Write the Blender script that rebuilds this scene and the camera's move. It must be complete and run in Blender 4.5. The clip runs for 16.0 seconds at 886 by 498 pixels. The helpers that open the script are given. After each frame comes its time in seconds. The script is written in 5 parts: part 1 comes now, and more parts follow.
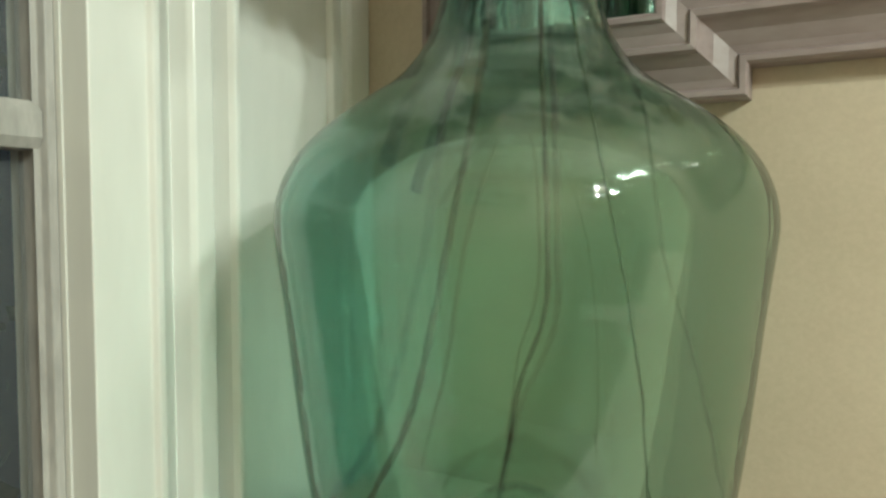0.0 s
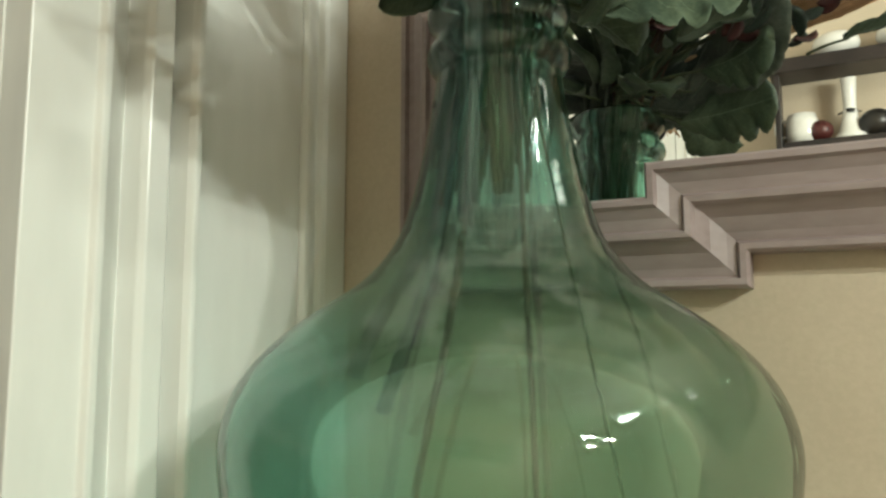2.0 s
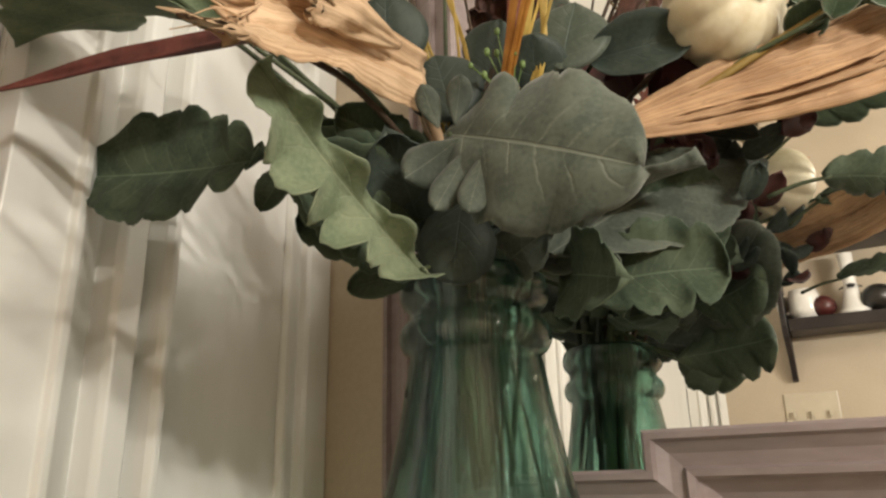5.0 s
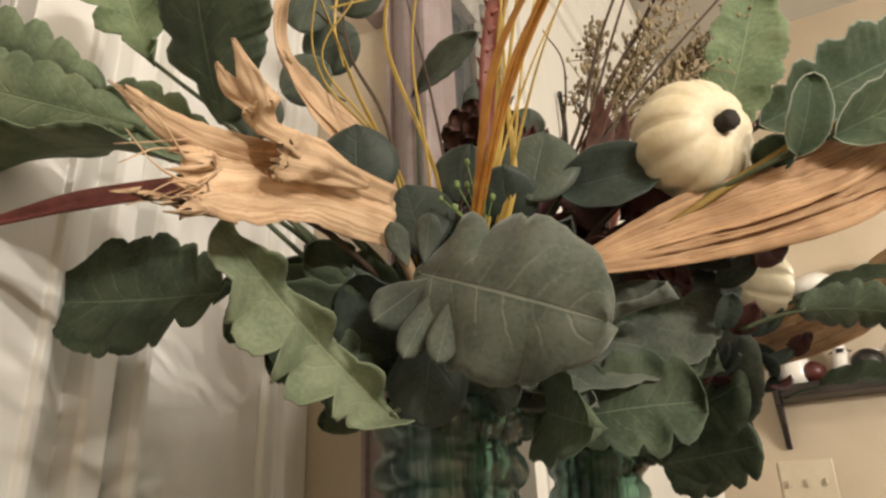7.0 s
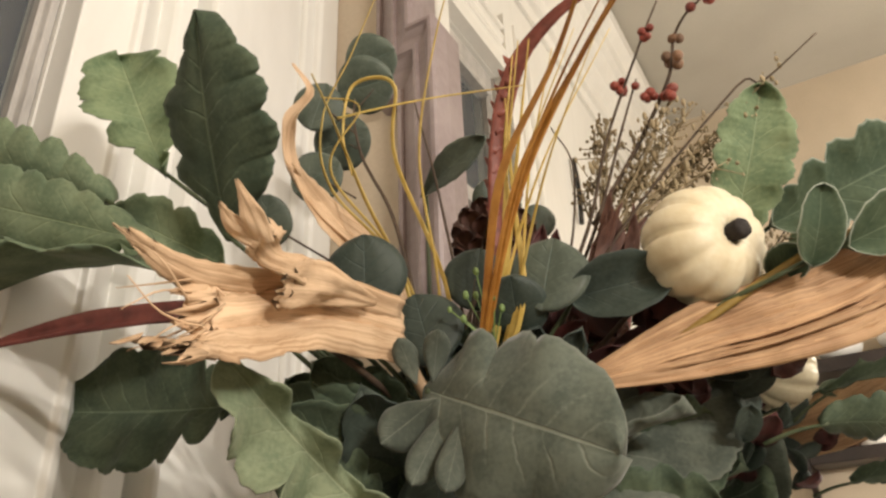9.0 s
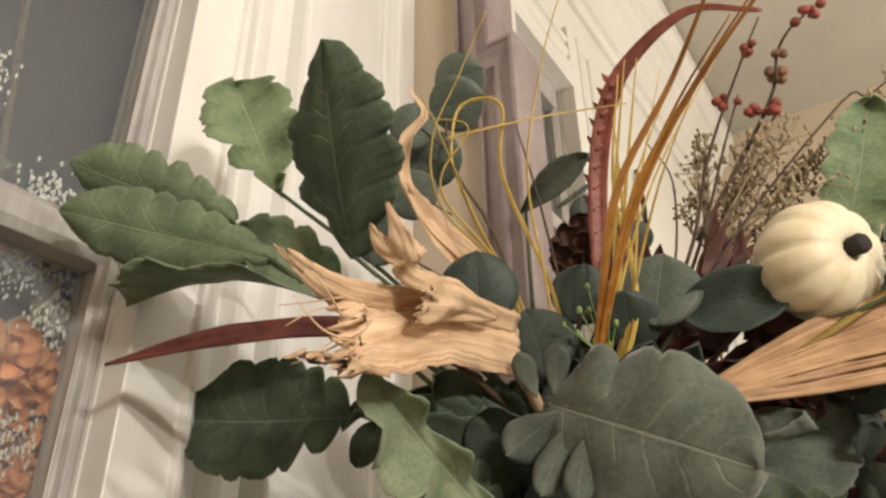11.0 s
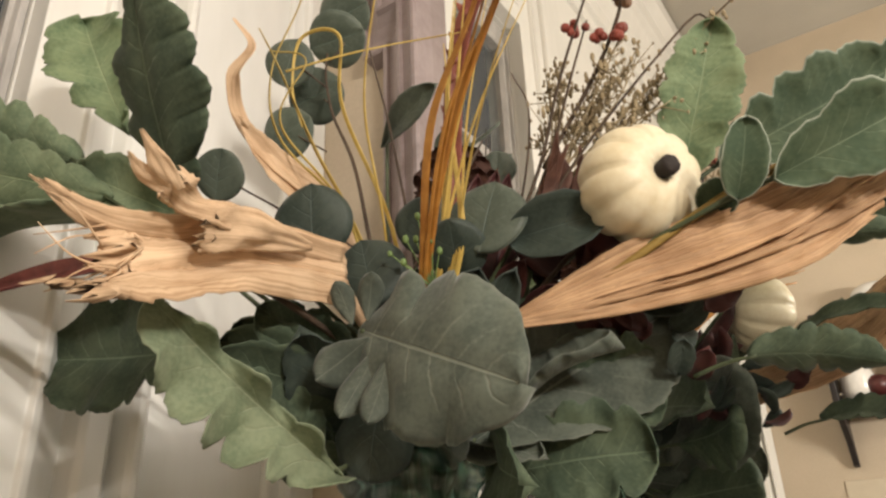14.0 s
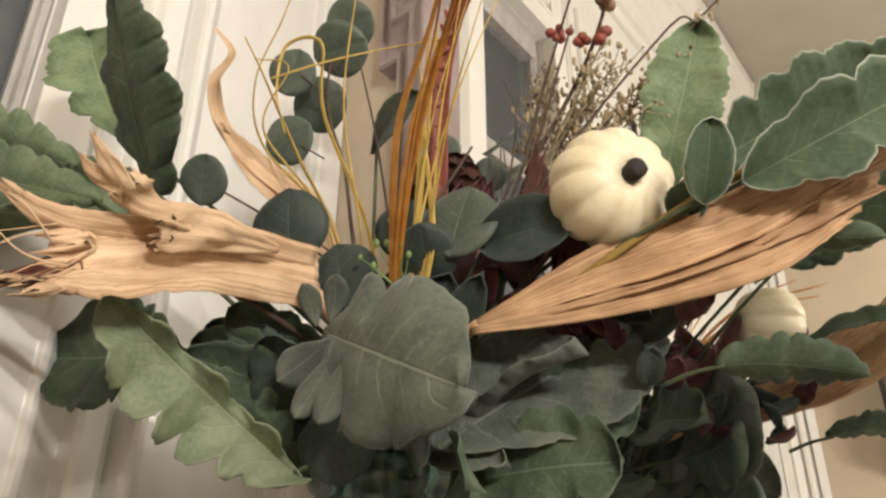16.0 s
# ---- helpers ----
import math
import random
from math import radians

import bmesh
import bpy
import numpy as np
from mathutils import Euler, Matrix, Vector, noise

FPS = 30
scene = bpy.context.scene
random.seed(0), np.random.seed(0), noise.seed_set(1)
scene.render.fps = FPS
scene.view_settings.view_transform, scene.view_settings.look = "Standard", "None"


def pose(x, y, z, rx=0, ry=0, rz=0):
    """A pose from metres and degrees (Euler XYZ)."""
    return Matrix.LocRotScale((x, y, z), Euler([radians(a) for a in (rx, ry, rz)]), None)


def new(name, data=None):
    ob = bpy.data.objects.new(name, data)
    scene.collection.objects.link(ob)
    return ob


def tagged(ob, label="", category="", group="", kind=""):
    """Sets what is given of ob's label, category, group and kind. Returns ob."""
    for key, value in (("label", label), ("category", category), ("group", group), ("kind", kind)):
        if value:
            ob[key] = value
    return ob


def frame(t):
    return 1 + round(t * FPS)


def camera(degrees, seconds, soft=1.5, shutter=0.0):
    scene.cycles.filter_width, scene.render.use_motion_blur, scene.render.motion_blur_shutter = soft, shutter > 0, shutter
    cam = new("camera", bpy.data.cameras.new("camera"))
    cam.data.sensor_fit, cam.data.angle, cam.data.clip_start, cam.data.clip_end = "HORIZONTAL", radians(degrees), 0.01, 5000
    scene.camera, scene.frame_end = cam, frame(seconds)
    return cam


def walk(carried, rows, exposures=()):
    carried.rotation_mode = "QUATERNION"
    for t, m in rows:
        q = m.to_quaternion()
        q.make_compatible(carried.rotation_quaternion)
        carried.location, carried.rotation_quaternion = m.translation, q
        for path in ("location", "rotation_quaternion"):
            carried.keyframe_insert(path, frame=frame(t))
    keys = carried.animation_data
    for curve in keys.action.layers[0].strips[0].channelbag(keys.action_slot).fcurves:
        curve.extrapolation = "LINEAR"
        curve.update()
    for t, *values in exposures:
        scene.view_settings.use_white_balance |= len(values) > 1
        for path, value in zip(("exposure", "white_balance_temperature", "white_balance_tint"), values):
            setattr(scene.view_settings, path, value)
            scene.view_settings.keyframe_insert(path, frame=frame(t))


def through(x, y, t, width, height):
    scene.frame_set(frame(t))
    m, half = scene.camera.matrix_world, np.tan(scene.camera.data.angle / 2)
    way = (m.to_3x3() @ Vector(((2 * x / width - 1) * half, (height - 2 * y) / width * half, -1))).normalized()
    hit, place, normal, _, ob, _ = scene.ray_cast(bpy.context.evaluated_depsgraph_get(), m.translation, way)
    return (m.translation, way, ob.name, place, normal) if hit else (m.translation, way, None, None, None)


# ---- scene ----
cam = camera(62.6, 16.0, soft=2.5)
METRES, EYE, TILT, LEAN, TURN = 0.45, 0.95, -3.0, 0.0, 29.0
ROWS = [
    (0.0, 0.0, 0.0, 0.0, 0.0, 0.0, -0.0),
    (0.5, 0.0047, 0.0193, 0.0332, -0.31, 3.01, 0.15),
    (1.0, 0.0061, 0.0615, 0.069, -0.43, 5.49, 0.48),
    (1.5, 0.0173, 0.0873, 0.1065, -0.45, 7.61, 0.38),
    (2.0, 0.0228, 0.1082, 0.1327, -0.74, 9.1, -0.03),
    (2.5, 0.028, 0.124, 0.162, -1.0, 10.39, -0.18),
    (3.0, 0.0366, 0.1333, 0.1893, -0.89, 11.98, -0.01),
    (3.5, 0.0497, 0.1348, 0.2219, -0.82, 14.41, 0.14),
    (4.0, 0.0549, 0.1369, 0.2507, -0.56, 17.18, 0.23),
    (4.5, 0.0597, 0.1398, 0.2802, -0.0, 19.65, 0.73),
    (7.0, 0.0903, 0.1091, 0.4003, -0.35, 25.73, 2.07),
    (7.5, 0.0894, 0.1002, 0.4169, 0.28, 26.81, 2.04),
    (8.0, 0.0991, 0.0952, 0.4324, 0.88, 27.83, 2.11),
    (8.5, 0.1058, 0.0914, 0.4478, 1.33, 28.86, 2.32),
    (9.0, 0.1047, 0.086, 0.4629, 1.35, 30.16, 2.17),
    (11.5, 0.0164, 0.0543, 0.4546, 5.35, 30.84, -0.05),
    (12.0, 0.0424, 0.0599, 0.4484, 5.46, 28.54, 0.18),
    (12.5, 0.0897, 0.0586, 0.4511, 4.12, 26.93, 1.1),
    (13.0, 0.1382, 0.0715, 0.446, 3.29, 26.56, 2.38),
    (13.5, 0.1888, 0.078, 0.4302, 2.82, 26.69, 2.84),
    (14.0, 0.232, 0.0807, 0.431, 5.17, 27.1, 1.83),
    (14.5, 0.2634, 0.0918, 0.4361, 7.89, 28.46, -0.28),
    (15.0, 0.2973, 0.119, 0.4458, 10.16, 29.59, -1.2),
    (15.5, 0.326, 0.113, 0.4429, 10.28, 30.8, -1.8),
    (16.0, 0.3354, 0.0999, 0.4205, 8.82, 28.2, -0.66),
]
EXPOSURES = [(0.0, 0.30, 5720, -13), (1.5, 0.28, 5830, -10), (3.0, 0.22, 6030, -3), (4.5, 0.10, 6300, 6), (7.0, 0.02, 6540, 11), (9.0, 0.08, 6460, 11), (11.5, 0.06, 6380, 11), (13.5, 0.05, 6420, 11), (16.0, 0.10, 6300, 11)]
walk(cam, [(t, pose(0, 0, EYE, TILT, LEAN, TURN) @ pose(METRES * x, METRES * y, METRES * z, 90 + pitch, roll, yaw)) for t, x, y, z, yaw, pitch, roll in ROWS], EXPOSURES)

# ---- world, lights, exposure are keyed above; night outside, warm lamps inside ----
world = bpy.data.worlds.new("night")
world.use_nodes = True
world.node_tree.nodes["Background"].inputs[0].default_value = (0.35, 0.45, 0.7, 1)
world.node_tree.nodes["Background"].inputs[1].default_value = 0.02
scene.world = world

LAMP = Vector((0.92, -0.26, 1.56))
for k in range(5):
    a = k * 2 * math.pi / 5 + 0.3
    d = bpy.data.lights.new("chandelier_bulb", "POINT")
    d.energy, d.color, d.shadow_soft_size = 9.6, (1.0, 0.92, 0.81), 0.012
    b = new("chandelier_bulb", d)
    b.location = LAMP + Vector((0.13 * math.cos(a), 0.13 * math.sin(a), 0.03 * math.sin(3 * a)))

for k in range(4):
    d = bpy.data.lights.new("sconce_bulb", "POINT")
    d.energy, d.color, d.shadow_soft_size = 7.0, (1.0, 0.92, 0.81), 0.030
    new("sconce_bulb", d).location = (1.40, 0.00 + 0.09 * k, 2.15)


# ---- materials ----
def nodes_of(name):
    m = bpy.data.materials.new(name)
    m.use_nodes = True
    return m, m.node_tree.nodes, m.node_tree.links, m.node_tree.nodes["Principled BSDF"]


def surface(name, c1, c2, rough=0.5, scale=8.0, fine=120.0, bump=0.15, stretch=(1, 1, 1), metal=0.0, sheen=0.0, spec=0.5, rand=0.0, dist=0.002):
    """Two colours mixed by a coarse and a fine noise, with relief."""
    m, n, l, p = nodes_of(name)
    co = n.new("ShaderNodeTexCoord")
    mp = n.new("ShaderNodeMapping")
    mp.inputs["Scale"].default_value = stretch
    l.new(co.outputs["Object"], mp.inputs[0])
    a, b = n.new("ShaderNodeTexNoise"), n.new("ShaderNodeTexNoise")
    a.inputs["Scale"].default_value, a.inputs["Detail"].default_value = scale, 5
    b.inputs["Scale"].default_value, b.inputs["Detail"].default_value = fine, 3
    l.new(mp.outputs[0], a.inputs["Vector"]), l.new(mp.outputs[0], b.inputs["Vector"])
    add = n.new("ShaderNodeMath")
    add.operation = "MULTIPLY_ADD"
    l.new(b.outputs["Fac"], add.inputs[0])
    add.inputs[1].default_value = 0.5
    l.new(a.outputs["Fac"], add.inputs[2])
    r = n.new("ShaderNodeValToRGB")
    r.color_ramp.elements[0].position, r.color_ramp.elements[1].position = 0.55, 0.95
    r.color_ramp.elements[0].color, r.color_ramp.elements[1].color = (*c1, 1), (*c2, 1)
    l.new(add.outputs[0], r.inputs[0])
    out = r.outputs[0]
    if rand:
        oi, hv, mr = n.new("ShaderNodeObjectInfo"), n.new("ShaderNodeHueSaturation"), n.new("ShaderNodeMapRange")
        mr.inputs["To Min"].default_value, mr.inputs["To Max"].default_value = 1 - rand, 1 + rand
        l.new(oi.outputs["Random"], mr.inputs["Value"]), l.new(mr.outputs[0], hv.inputs["Value"]), l.new(out, hv.inputs["Color"])
        out = hv.outputs[0]
    l.new(out, p.inputs["Base Color"])
    p.inputs["Roughness"].default_value, p.inputs["Metallic"].default_value = rough, metal
    p.inputs["Specular IOR Level"].default_value, p.inputs["Sheen Weight"].default_value = spec, sheen
    bp = n.new("ShaderNodeBump")
    bp.inputs["Strength"].default_value, bp.inputs["Distance"].default_value = bump, dist
    l.new(add.outputs[0], bp.inputs["Height"]), l.new(bp.outputs[0], p.inputs["Normal"])
    return m


def fibre_material(name, c1, c2, rough=0.6):
    """Dry husk: long fibres along the strip, blotches across it."""
    m, n, l, p = nodes_of(name)
    uv, mp, tc = n.new("ShaderNodeUVMap"), n.new("ShaderNodeMapping"), n.new("ShaderNodeTexCoord")
    mp.inputs["Scale"].default_value = (2.5, 26, 1)
    a, b = n.new("ShaderNodeTexNoise"), n.new("ShaderNodeTexNoise")
    a.inputs["Scale"].default_value, a.inputs["Detail"].default_value = 1.0, 5
    b.inputs["Scale"].default_value, b.inputs["Detail"].default_value = 38, 4
    l.new(uv.outputs[0], mp.inputs[0]), l.new(mp.outputs[0], a.inputs["Vector"]), l.new(tc.outputs["Object"], b.inputs["Vector"])
    add, r = n.new("ShaderNodeMath"), n.new("ShaderNodeValToRGB")
    add.operation, add.inputs[1].default_value = "MULTIPLY_ADD", 0.7
    l.new(b.outputs["Fac"], add.inputs[0]), l.new(a.outputs["Fac"], add.inputs[2])
    r.color_ramp.elements[0].position, r.color_ramp.elements[1].position = 0.58, 1.02
    r.color_ramp.elements[0].color, r.color_ramp.elements[1].color = (*c1, 1), (*c2, 1)
    oi, hv, mr = n.new("ShaderNodeObjectInfo"), n.new("ShaderNodeHueSaturation"), n.new("ShaderNodeMapRange")
    mr.inputs["To Min"].default_value, mr.inputs["To Max"].default_value = 0.82, 1.12
    l.new(oi.outputs["Random"], mr.inputs["Value"]), l.new(mr.outputs[0], hv.inputs["Value"])
    l.new(add.outputs[0], r.inputs[0]), l.new(r.outputs[0], hv.inputs["Color"]), l.new(hv.outputs[0], p.inputs["Base Color"])
    bp = n.new("ShaderNodeBump")
    bp.inputs["Strength"].default_value, bp.inputs["Distance"].default_value = 0.4, 0.0010
    l.new(a.outputs["Fac"], bp.inputs["Height"]), l.new(bp.outputs[0], p.inputs["Normal"])
    p.inputs["Roughness"].default_value, p.inputs["Specular IOR Level"].default_value = rough, 0.3
    return m


def leaf_material(name, c1, c2, vein, rim, rough=0.75, veins=9.0, sheen=0.06, edge=0.22):
    """Fabric leaf: mottled green, paler midrib, side veins and rim that follow the leaf's own length and breadth."""
    m, n, l, p = nodes_of(name)
    uv, sep, tc = n.new("ShaderNodeUVMap"), n.new("ShaderNodeSeparateXYZ"), n.new("ShaderNodeTexCoord")
    l.new(uv.outputs[0], sep.inputs[0])

    def math_(op, a, b=0.0, c=0.0):
        k = n.new("ShaderNodeMath")
        k.operation = op
        for i, v in enumerate((a, b, c)):
            if isinstance(v, (int, float)):
                k.inputs[i].default_value = v
            else:
                l.new(v, k.inputs[i])
        return k.outputs[0]

    def mix(f, a, b):
        k = n.new("ShaderNodeMix")
        k.data_type = "RGBA"
        for s, v in (("Factor_Float", f), ("A_Color", a), ("B_Color", b)):
            sock = [i for i in k.inputs if i.identifier == s][0]
            if isinstance(v, tuple):
                sock.default_value = (*v, 1)
            elif isinstance(v, (int, float)):
                sock.default_value = v
            else:
                l.new(v, sock)
        return [o for o in k.outputs if o.identifier == "Result_Color"][0]

    def soft(v, lo, hi):
        k = n.new("ShaderNodeMapRange")
        k.interpolation_type = "SMOOTHSTEP"
        k.inputs["From Min"].default_value, k.inputs["From Max"].default_value = lo, hi
        l.new(v, k.inputs["Value"])
        return k.outputs[0]

    av = math_("ABSOLUTE", math_("SUBTRACT", sep.outputs[1], 0.5))
    nz, nf = n.new("ShaderNodeTexNoise"), n.new("ShaderNodeTexNoise")
    nz.inputs["Scale"].default_value, nz.inputs["Detail"].default_value = 45, 4
    nf.inputs["Scale"].default_value, nf.inputs["Detail"].default_value = 420, 2
    l.new(tc.outputs["Object"], nz.inputs["Vector"]), l.new(tc.outputs["Object"], nf.inputs["Vector"])
    blot = math_("MULTIPLY_ADD", nf.outputs["Fac"], 0.45, nz.outputs["Fac"])
    col = mix(soft(blot, 0.5, 0.95), c1, c2)
    side = math_("FRACT", math_("SUBTRACT", math_("MULTIPLY", sep.outputs[0], veins), math_("MULTIPLY_ADD", av, 3.2, math_("MULTIPLY", nz.outputs["Fac"], 0.55))))
    sv = math_("MULTIPLY", soft(math_("ABSOLUTE", math_("SUBTRACT", side, 0.5)), 0.09, 0.0), math_("MULTIPLY", soft(av, 0.42, 0.15), soft(math_("MULTIPLY_ADD", nf.outputs["Fac"], 0.4, nz.outputs["Fac"]), 0.5, 0.85)))
    mid = soft(av, 0.016, 0.005)
    col = mix(math_("MULTIPLY", sv, 0.26), col, vein)
    col = mix(math_("MULTIPLY", mid, 0.42), col, vein)
    col = mix(math_("MULTIPLY", soft(av, 0.470, 0.5), edge), col, rim)
    oi, hv, mr = n.new("ShaderNodeObjectInfo"), n.new("ShaderNodeHueSaturation"), n.new("ShaderNodeMapRange")
    mr.inputs["To Min"].default_value, mr.inputs["To Max"].default_value = 0.85, 1.15
    l.new(oi.outputs["Random"], mr.inputs["Value"]), l.new(mr.outputs[0], hv.inputs["Value"]), l.new(col, hv.inputs["Color"])
    l.new(hv.outputs[0], p.inputs["Base Color"])
    p.inputs["Roughness"].default_value, p.inputs["Sheen Weight"].default_value = rough, sheen
    p.inputs["Specular IOR Level"].default_value = 0.3
    bp = n.new("ShaderNodeBump")
    bp.inputs["Strength"].default_value, bp.inputs["Distance"].default_value = 0.5, 0.0012
    h = math_("SUBTRACT", math_("MULTIPLY", blot, 0.5), math_("ADD", math_("MULTIPLY", sv, 0.6), mid))
    l.new(h, bp.inputs["Height"]), l.new(bp.outputs[0], p.inputs["Normal"])
    return m


def bottle_glass(name, tint, through=0.25, ridged=1.0, uneven=1.0):
    """Old green bottle glass: refraction, with part of the light let straight through as thin walls do, tint painted
    uneven for thicker edges, ripples and painted caustic streaks.
    """
    m, n, l, p = nodes_of(name)
    n.remove(p)
    out = n["Material Output"]

    def node(kind, **vals):
        k = n.new(kind)
        for key, val in vals.items():
            k.inputs[key].default_value = val
        return k

    tc = n.new("ShaderNodeTexCoord")

    def noise_at(scale, stretch, detail=3):
        mp, nz = node("ShaderNodeMapping", Scale=stretch), node("ShaderNodeTexNoise", Scale=scale, Detail=detail)
        l.new(tc.outputs["Object"], mp.inputs[0]), l.new(mp.outputs[0], nz.inputs["Vector"])
        return nz.outputs["Fac"]

    # tint painted teal to pale olive across, for light's longer path at the edge
    dot = n.new("ShaderNodeVectorMath")
    dot.operation = "DOT_PRODUCT"
    dot.inputs[1].default_value = (0.87, 0.48, 0.0)
    l.new(tc.outputs["Object"], dot.inputs[0])
    rg = node("ShaderNodeMapRange")
    rg.inputs[1].default_value, rg.inputs[2].default_value = -0.14, 0.10
    l.new(dot.outputs["Value"], rg.inputs[0])
    wav = n.new("ShaderNodeMath")
    wav.operation = "MULTIPLY_ADD"
    wav.inputs[1].default_value = 0.7
    l.new(noise_at(9, (1, 1, 0.25)), wav.inputs[0]), l.new(rg.outputs[0], wav.inputs[2])
    ramp = n.new("ShaderNodeValToRGB")
    ramp.color_ramp.elements[0].position, ramp.color_ramp.elements[1].position = 0.30, 1.15
    r0, g0, b0 = tint
    ramp.color_ramp.elements[0].color = (r0 - 0.06 * uneven, g0 - 0.01 * uneven, b0 - 0.004 * uneven, 1)
    ramp.color_ramp.elements[1].color = (r0 + 0.018 * uneven, g0, b0 - 0.012 * uneven, 1)
    l.new(wav.outputs[0], ramp.inputs[0])

    tr = n.new("ShaderNodeBsdfTransparent")
    r = node("ShaderNodeBsdfRefraction", Roughness=0.0, IOR=1.42)
    gl = node("ShaderNodeBsdfGlossy", Roughness=0.015, Color=(1, 1, 1, 1))
    l.new(ramp.outputs[0], tr.inputs["Color"]), l.new(ramp.outputs[0], r.inputs["Color"])
    bp = node("ShaderNodeBump", Strength=0.18 * ridged, Distance=0.0025)
    l.new(noise_at(26, (1, 1, 0.45 / ridged)), bp.inputs["Height"])
    bg = node("ShaderNodeBump", Strength=0.25, Distance=0.0012)
    l.new(noise_at(110, (1, 1, 0.5 / ridged), 2), bg.inputs["Height"]), l.new(bp.outputs[0], bg.inputs["Normal"])
    fr = node("ShaderNodeLayerWeight", Blend=0.5)
    pw, sch = n.new("ShaderNodeMath"), n.new("ShaderNodeMath")
    pw.operation, sch.operation = "POWER", "MULTIPLY_ADD"
    pw.inputs[1].default_value, sch.inputs[1].default_value, sch.inputs[2].default_value = 4.5, 0.6, 0.042
    l.new(fr.outputs["Facing"], pw.inputs[0]), l.new(pw.outputs[0], sch.inputs[0])
    l.new(bp.outputs[0], r.inputs["Normal"]), l.new(bg.outputs[0], gl.inputs["Normal"])
    mx, top = n.new("ShaderNodeMixShader"), n.new("ShaderNodeMixShader")
    mx.inputs[0].default_value = through
    l.new(r.outputs[0], mx.inputs[1]), l.new(tr.outputs[0], mx.inputs[2])

    # thin pale streaks painted on as diffuse, in place of caustic light
    df, caustic_mix = node("ShaderNodeBsdfDiffuse", Color=(0.62, 0.66, 0.58, 1)), n.new("ShaderNodeMixShader")
    vein = n.new("ShaderNodeMath")
    vein.operation = "SUBTRACT"
    vein.inputs[1].default_value = 0.5
    l.new(noise_at(7, (1, 1, 1.2), 4), vein.inputs[0])
    ab = n.new("ShaderNodeMath")
    ab.operation = "ABSOLUTE"
    l.new(vein.outputs[0], ab.inputs[0])
    line = node("ShaderNodeMapRange")
    line.inputs[1].default_value, line.inputs[2].default_value, line.inputs[3].default_value, line.inputs[4].default_value = 0.0, 0.022, 0.09, 0.0
    l.new(ab.outputs[0], line.inputs[0])
    patch = node("ShaderNodeMapRange")
    patch.inputs[1].default_value, patch.inputs[2].default_value = 0.45, 0.72
    l.new(noise_at(11, (1, 1, 0.8), 2), patch.inputs[0])
    caustic_streak = n.new("ShaderNodeMath")
    caustic_streak.operation = "MULTIPLY"
    l.new(line.outputs[0], caustic_streak.inputs[0]), l.new(patch.outputs[0], caustic_streak.inputs[1])
    l.new(caustic_streak.outputs[0], caustic_mix.inputs[0]), l.new(mx.outputs[0], caustic_mix.inputs[1]), l.new(df.outputs[0], caustic_mix.inputs[2])
    l.new(sch.outputs[0], top.inputs[0]), l.new(caustic_mix.outputs[0], top.inputs[1]), l.new(gl.outputs[0], top.inputs[2])
    l.new(top.outputs[0], out.inputs["Surface"])
    return m


def pane_glass(name, gloss):
    m, n, l, p = nodes_of(name)
    n.remove(p)
    g, tr, mx, out = n.new("ShaderNodeBsdfGlossy"), n.new("ShaderNodeBsdfTransparent"), n.new("ShaderNodeMixShader"), n["Material Output"]
    g.inputs["Roughness"].default_value = 0.60
    g.inputs["Color"].default_value, tr.inputs["Color"].default_value = (0.78, 0.80, 0.80, 1), (0.93, 0.95, 0.95, 1)
    mx.inputs[0].default_value = gloss
    l.new(tr.outputs[0], mx.inputs[1]), l.new(g.outputs[0], mx.inputs[2]), l.new(mx.outputs[0], out.inputs["Surface"])
    return m


M_WHITE = surface("white_gloss_paint", (0.76, 0.75, 0.71), (0.84, 0.83, 0.79), 0.28, 6, 60, 0.10, (1, 1, 0.25), dist=0.003)
# sash paint, greyer than the white trim
M_SASH = surface("grey_sash_paint", (0.34, 0.325, 0.31), (0.50, 0.48, 0.455), 0.4, 20, 160, 0.4, (1, 1, 0.3))
M_TAN = surface("tan_wall_paint", (0.47, 0.392, 0.292), (0.55, 0.462, 0.352), 0.62, 5, 240, 0.25, dist=0.001)
M_CEIL = surface("ceiling_paint", (0.41, 0.385, 0.33), (0.47, 0.445, 0.385), 0.8, 4, 200, 0.2)
M_MAUVE = surface("mauve_frame_paint", (0.25, 0.195, 0.19), (0.35, 0.285, 0.28), 0.42, 14, 150, 0.3, (0.3, 1, 1), dist=0.001)
M_FLOOR = surface("floor_wood", (0.07, 0.04, 0.022), (0.13, 0.075, 0.04), 0.4, 6, 80, 0.2, (0.2, 2, 1))
M_WOOD = surface("sideboard_wood", (0.34, 0.29, 0.23), (0.46, 0.40, 0.33), 0.35, 7, 90, 0.2, (0.25, 2, 1))
M_BLACKWOOD = surface("black_shelf_wood", (0.012, 0.009, 0.009), (0.03, 0.022, 0.02), 0.4, 12, 90, 0.2)
M_CERAMIC = surface("white_ceramic", (0.72, 0.70, 0.66), (0.8, 0.78, 0.75), 0.18, 10, 80, 0.05)
M_DARKRED = surface("dark_red_lacquer", (0.045, 0.008, 0.008), (0.085, 0.018, 0.015), 0.4, 20, 100, 0.2)
M_BLACK = surface("black_glaze", (0.008, 0.008, 0.008), (0.03, 0.025, 0.02), 0.35, 20, 100, 0.2)
M_MIRROR = surface("mirror_silver", (0.90, 0.90, 0.88), (0.93, 0.93, 0.91), 0.0, 1, 2, 0.0, metal=1.0)
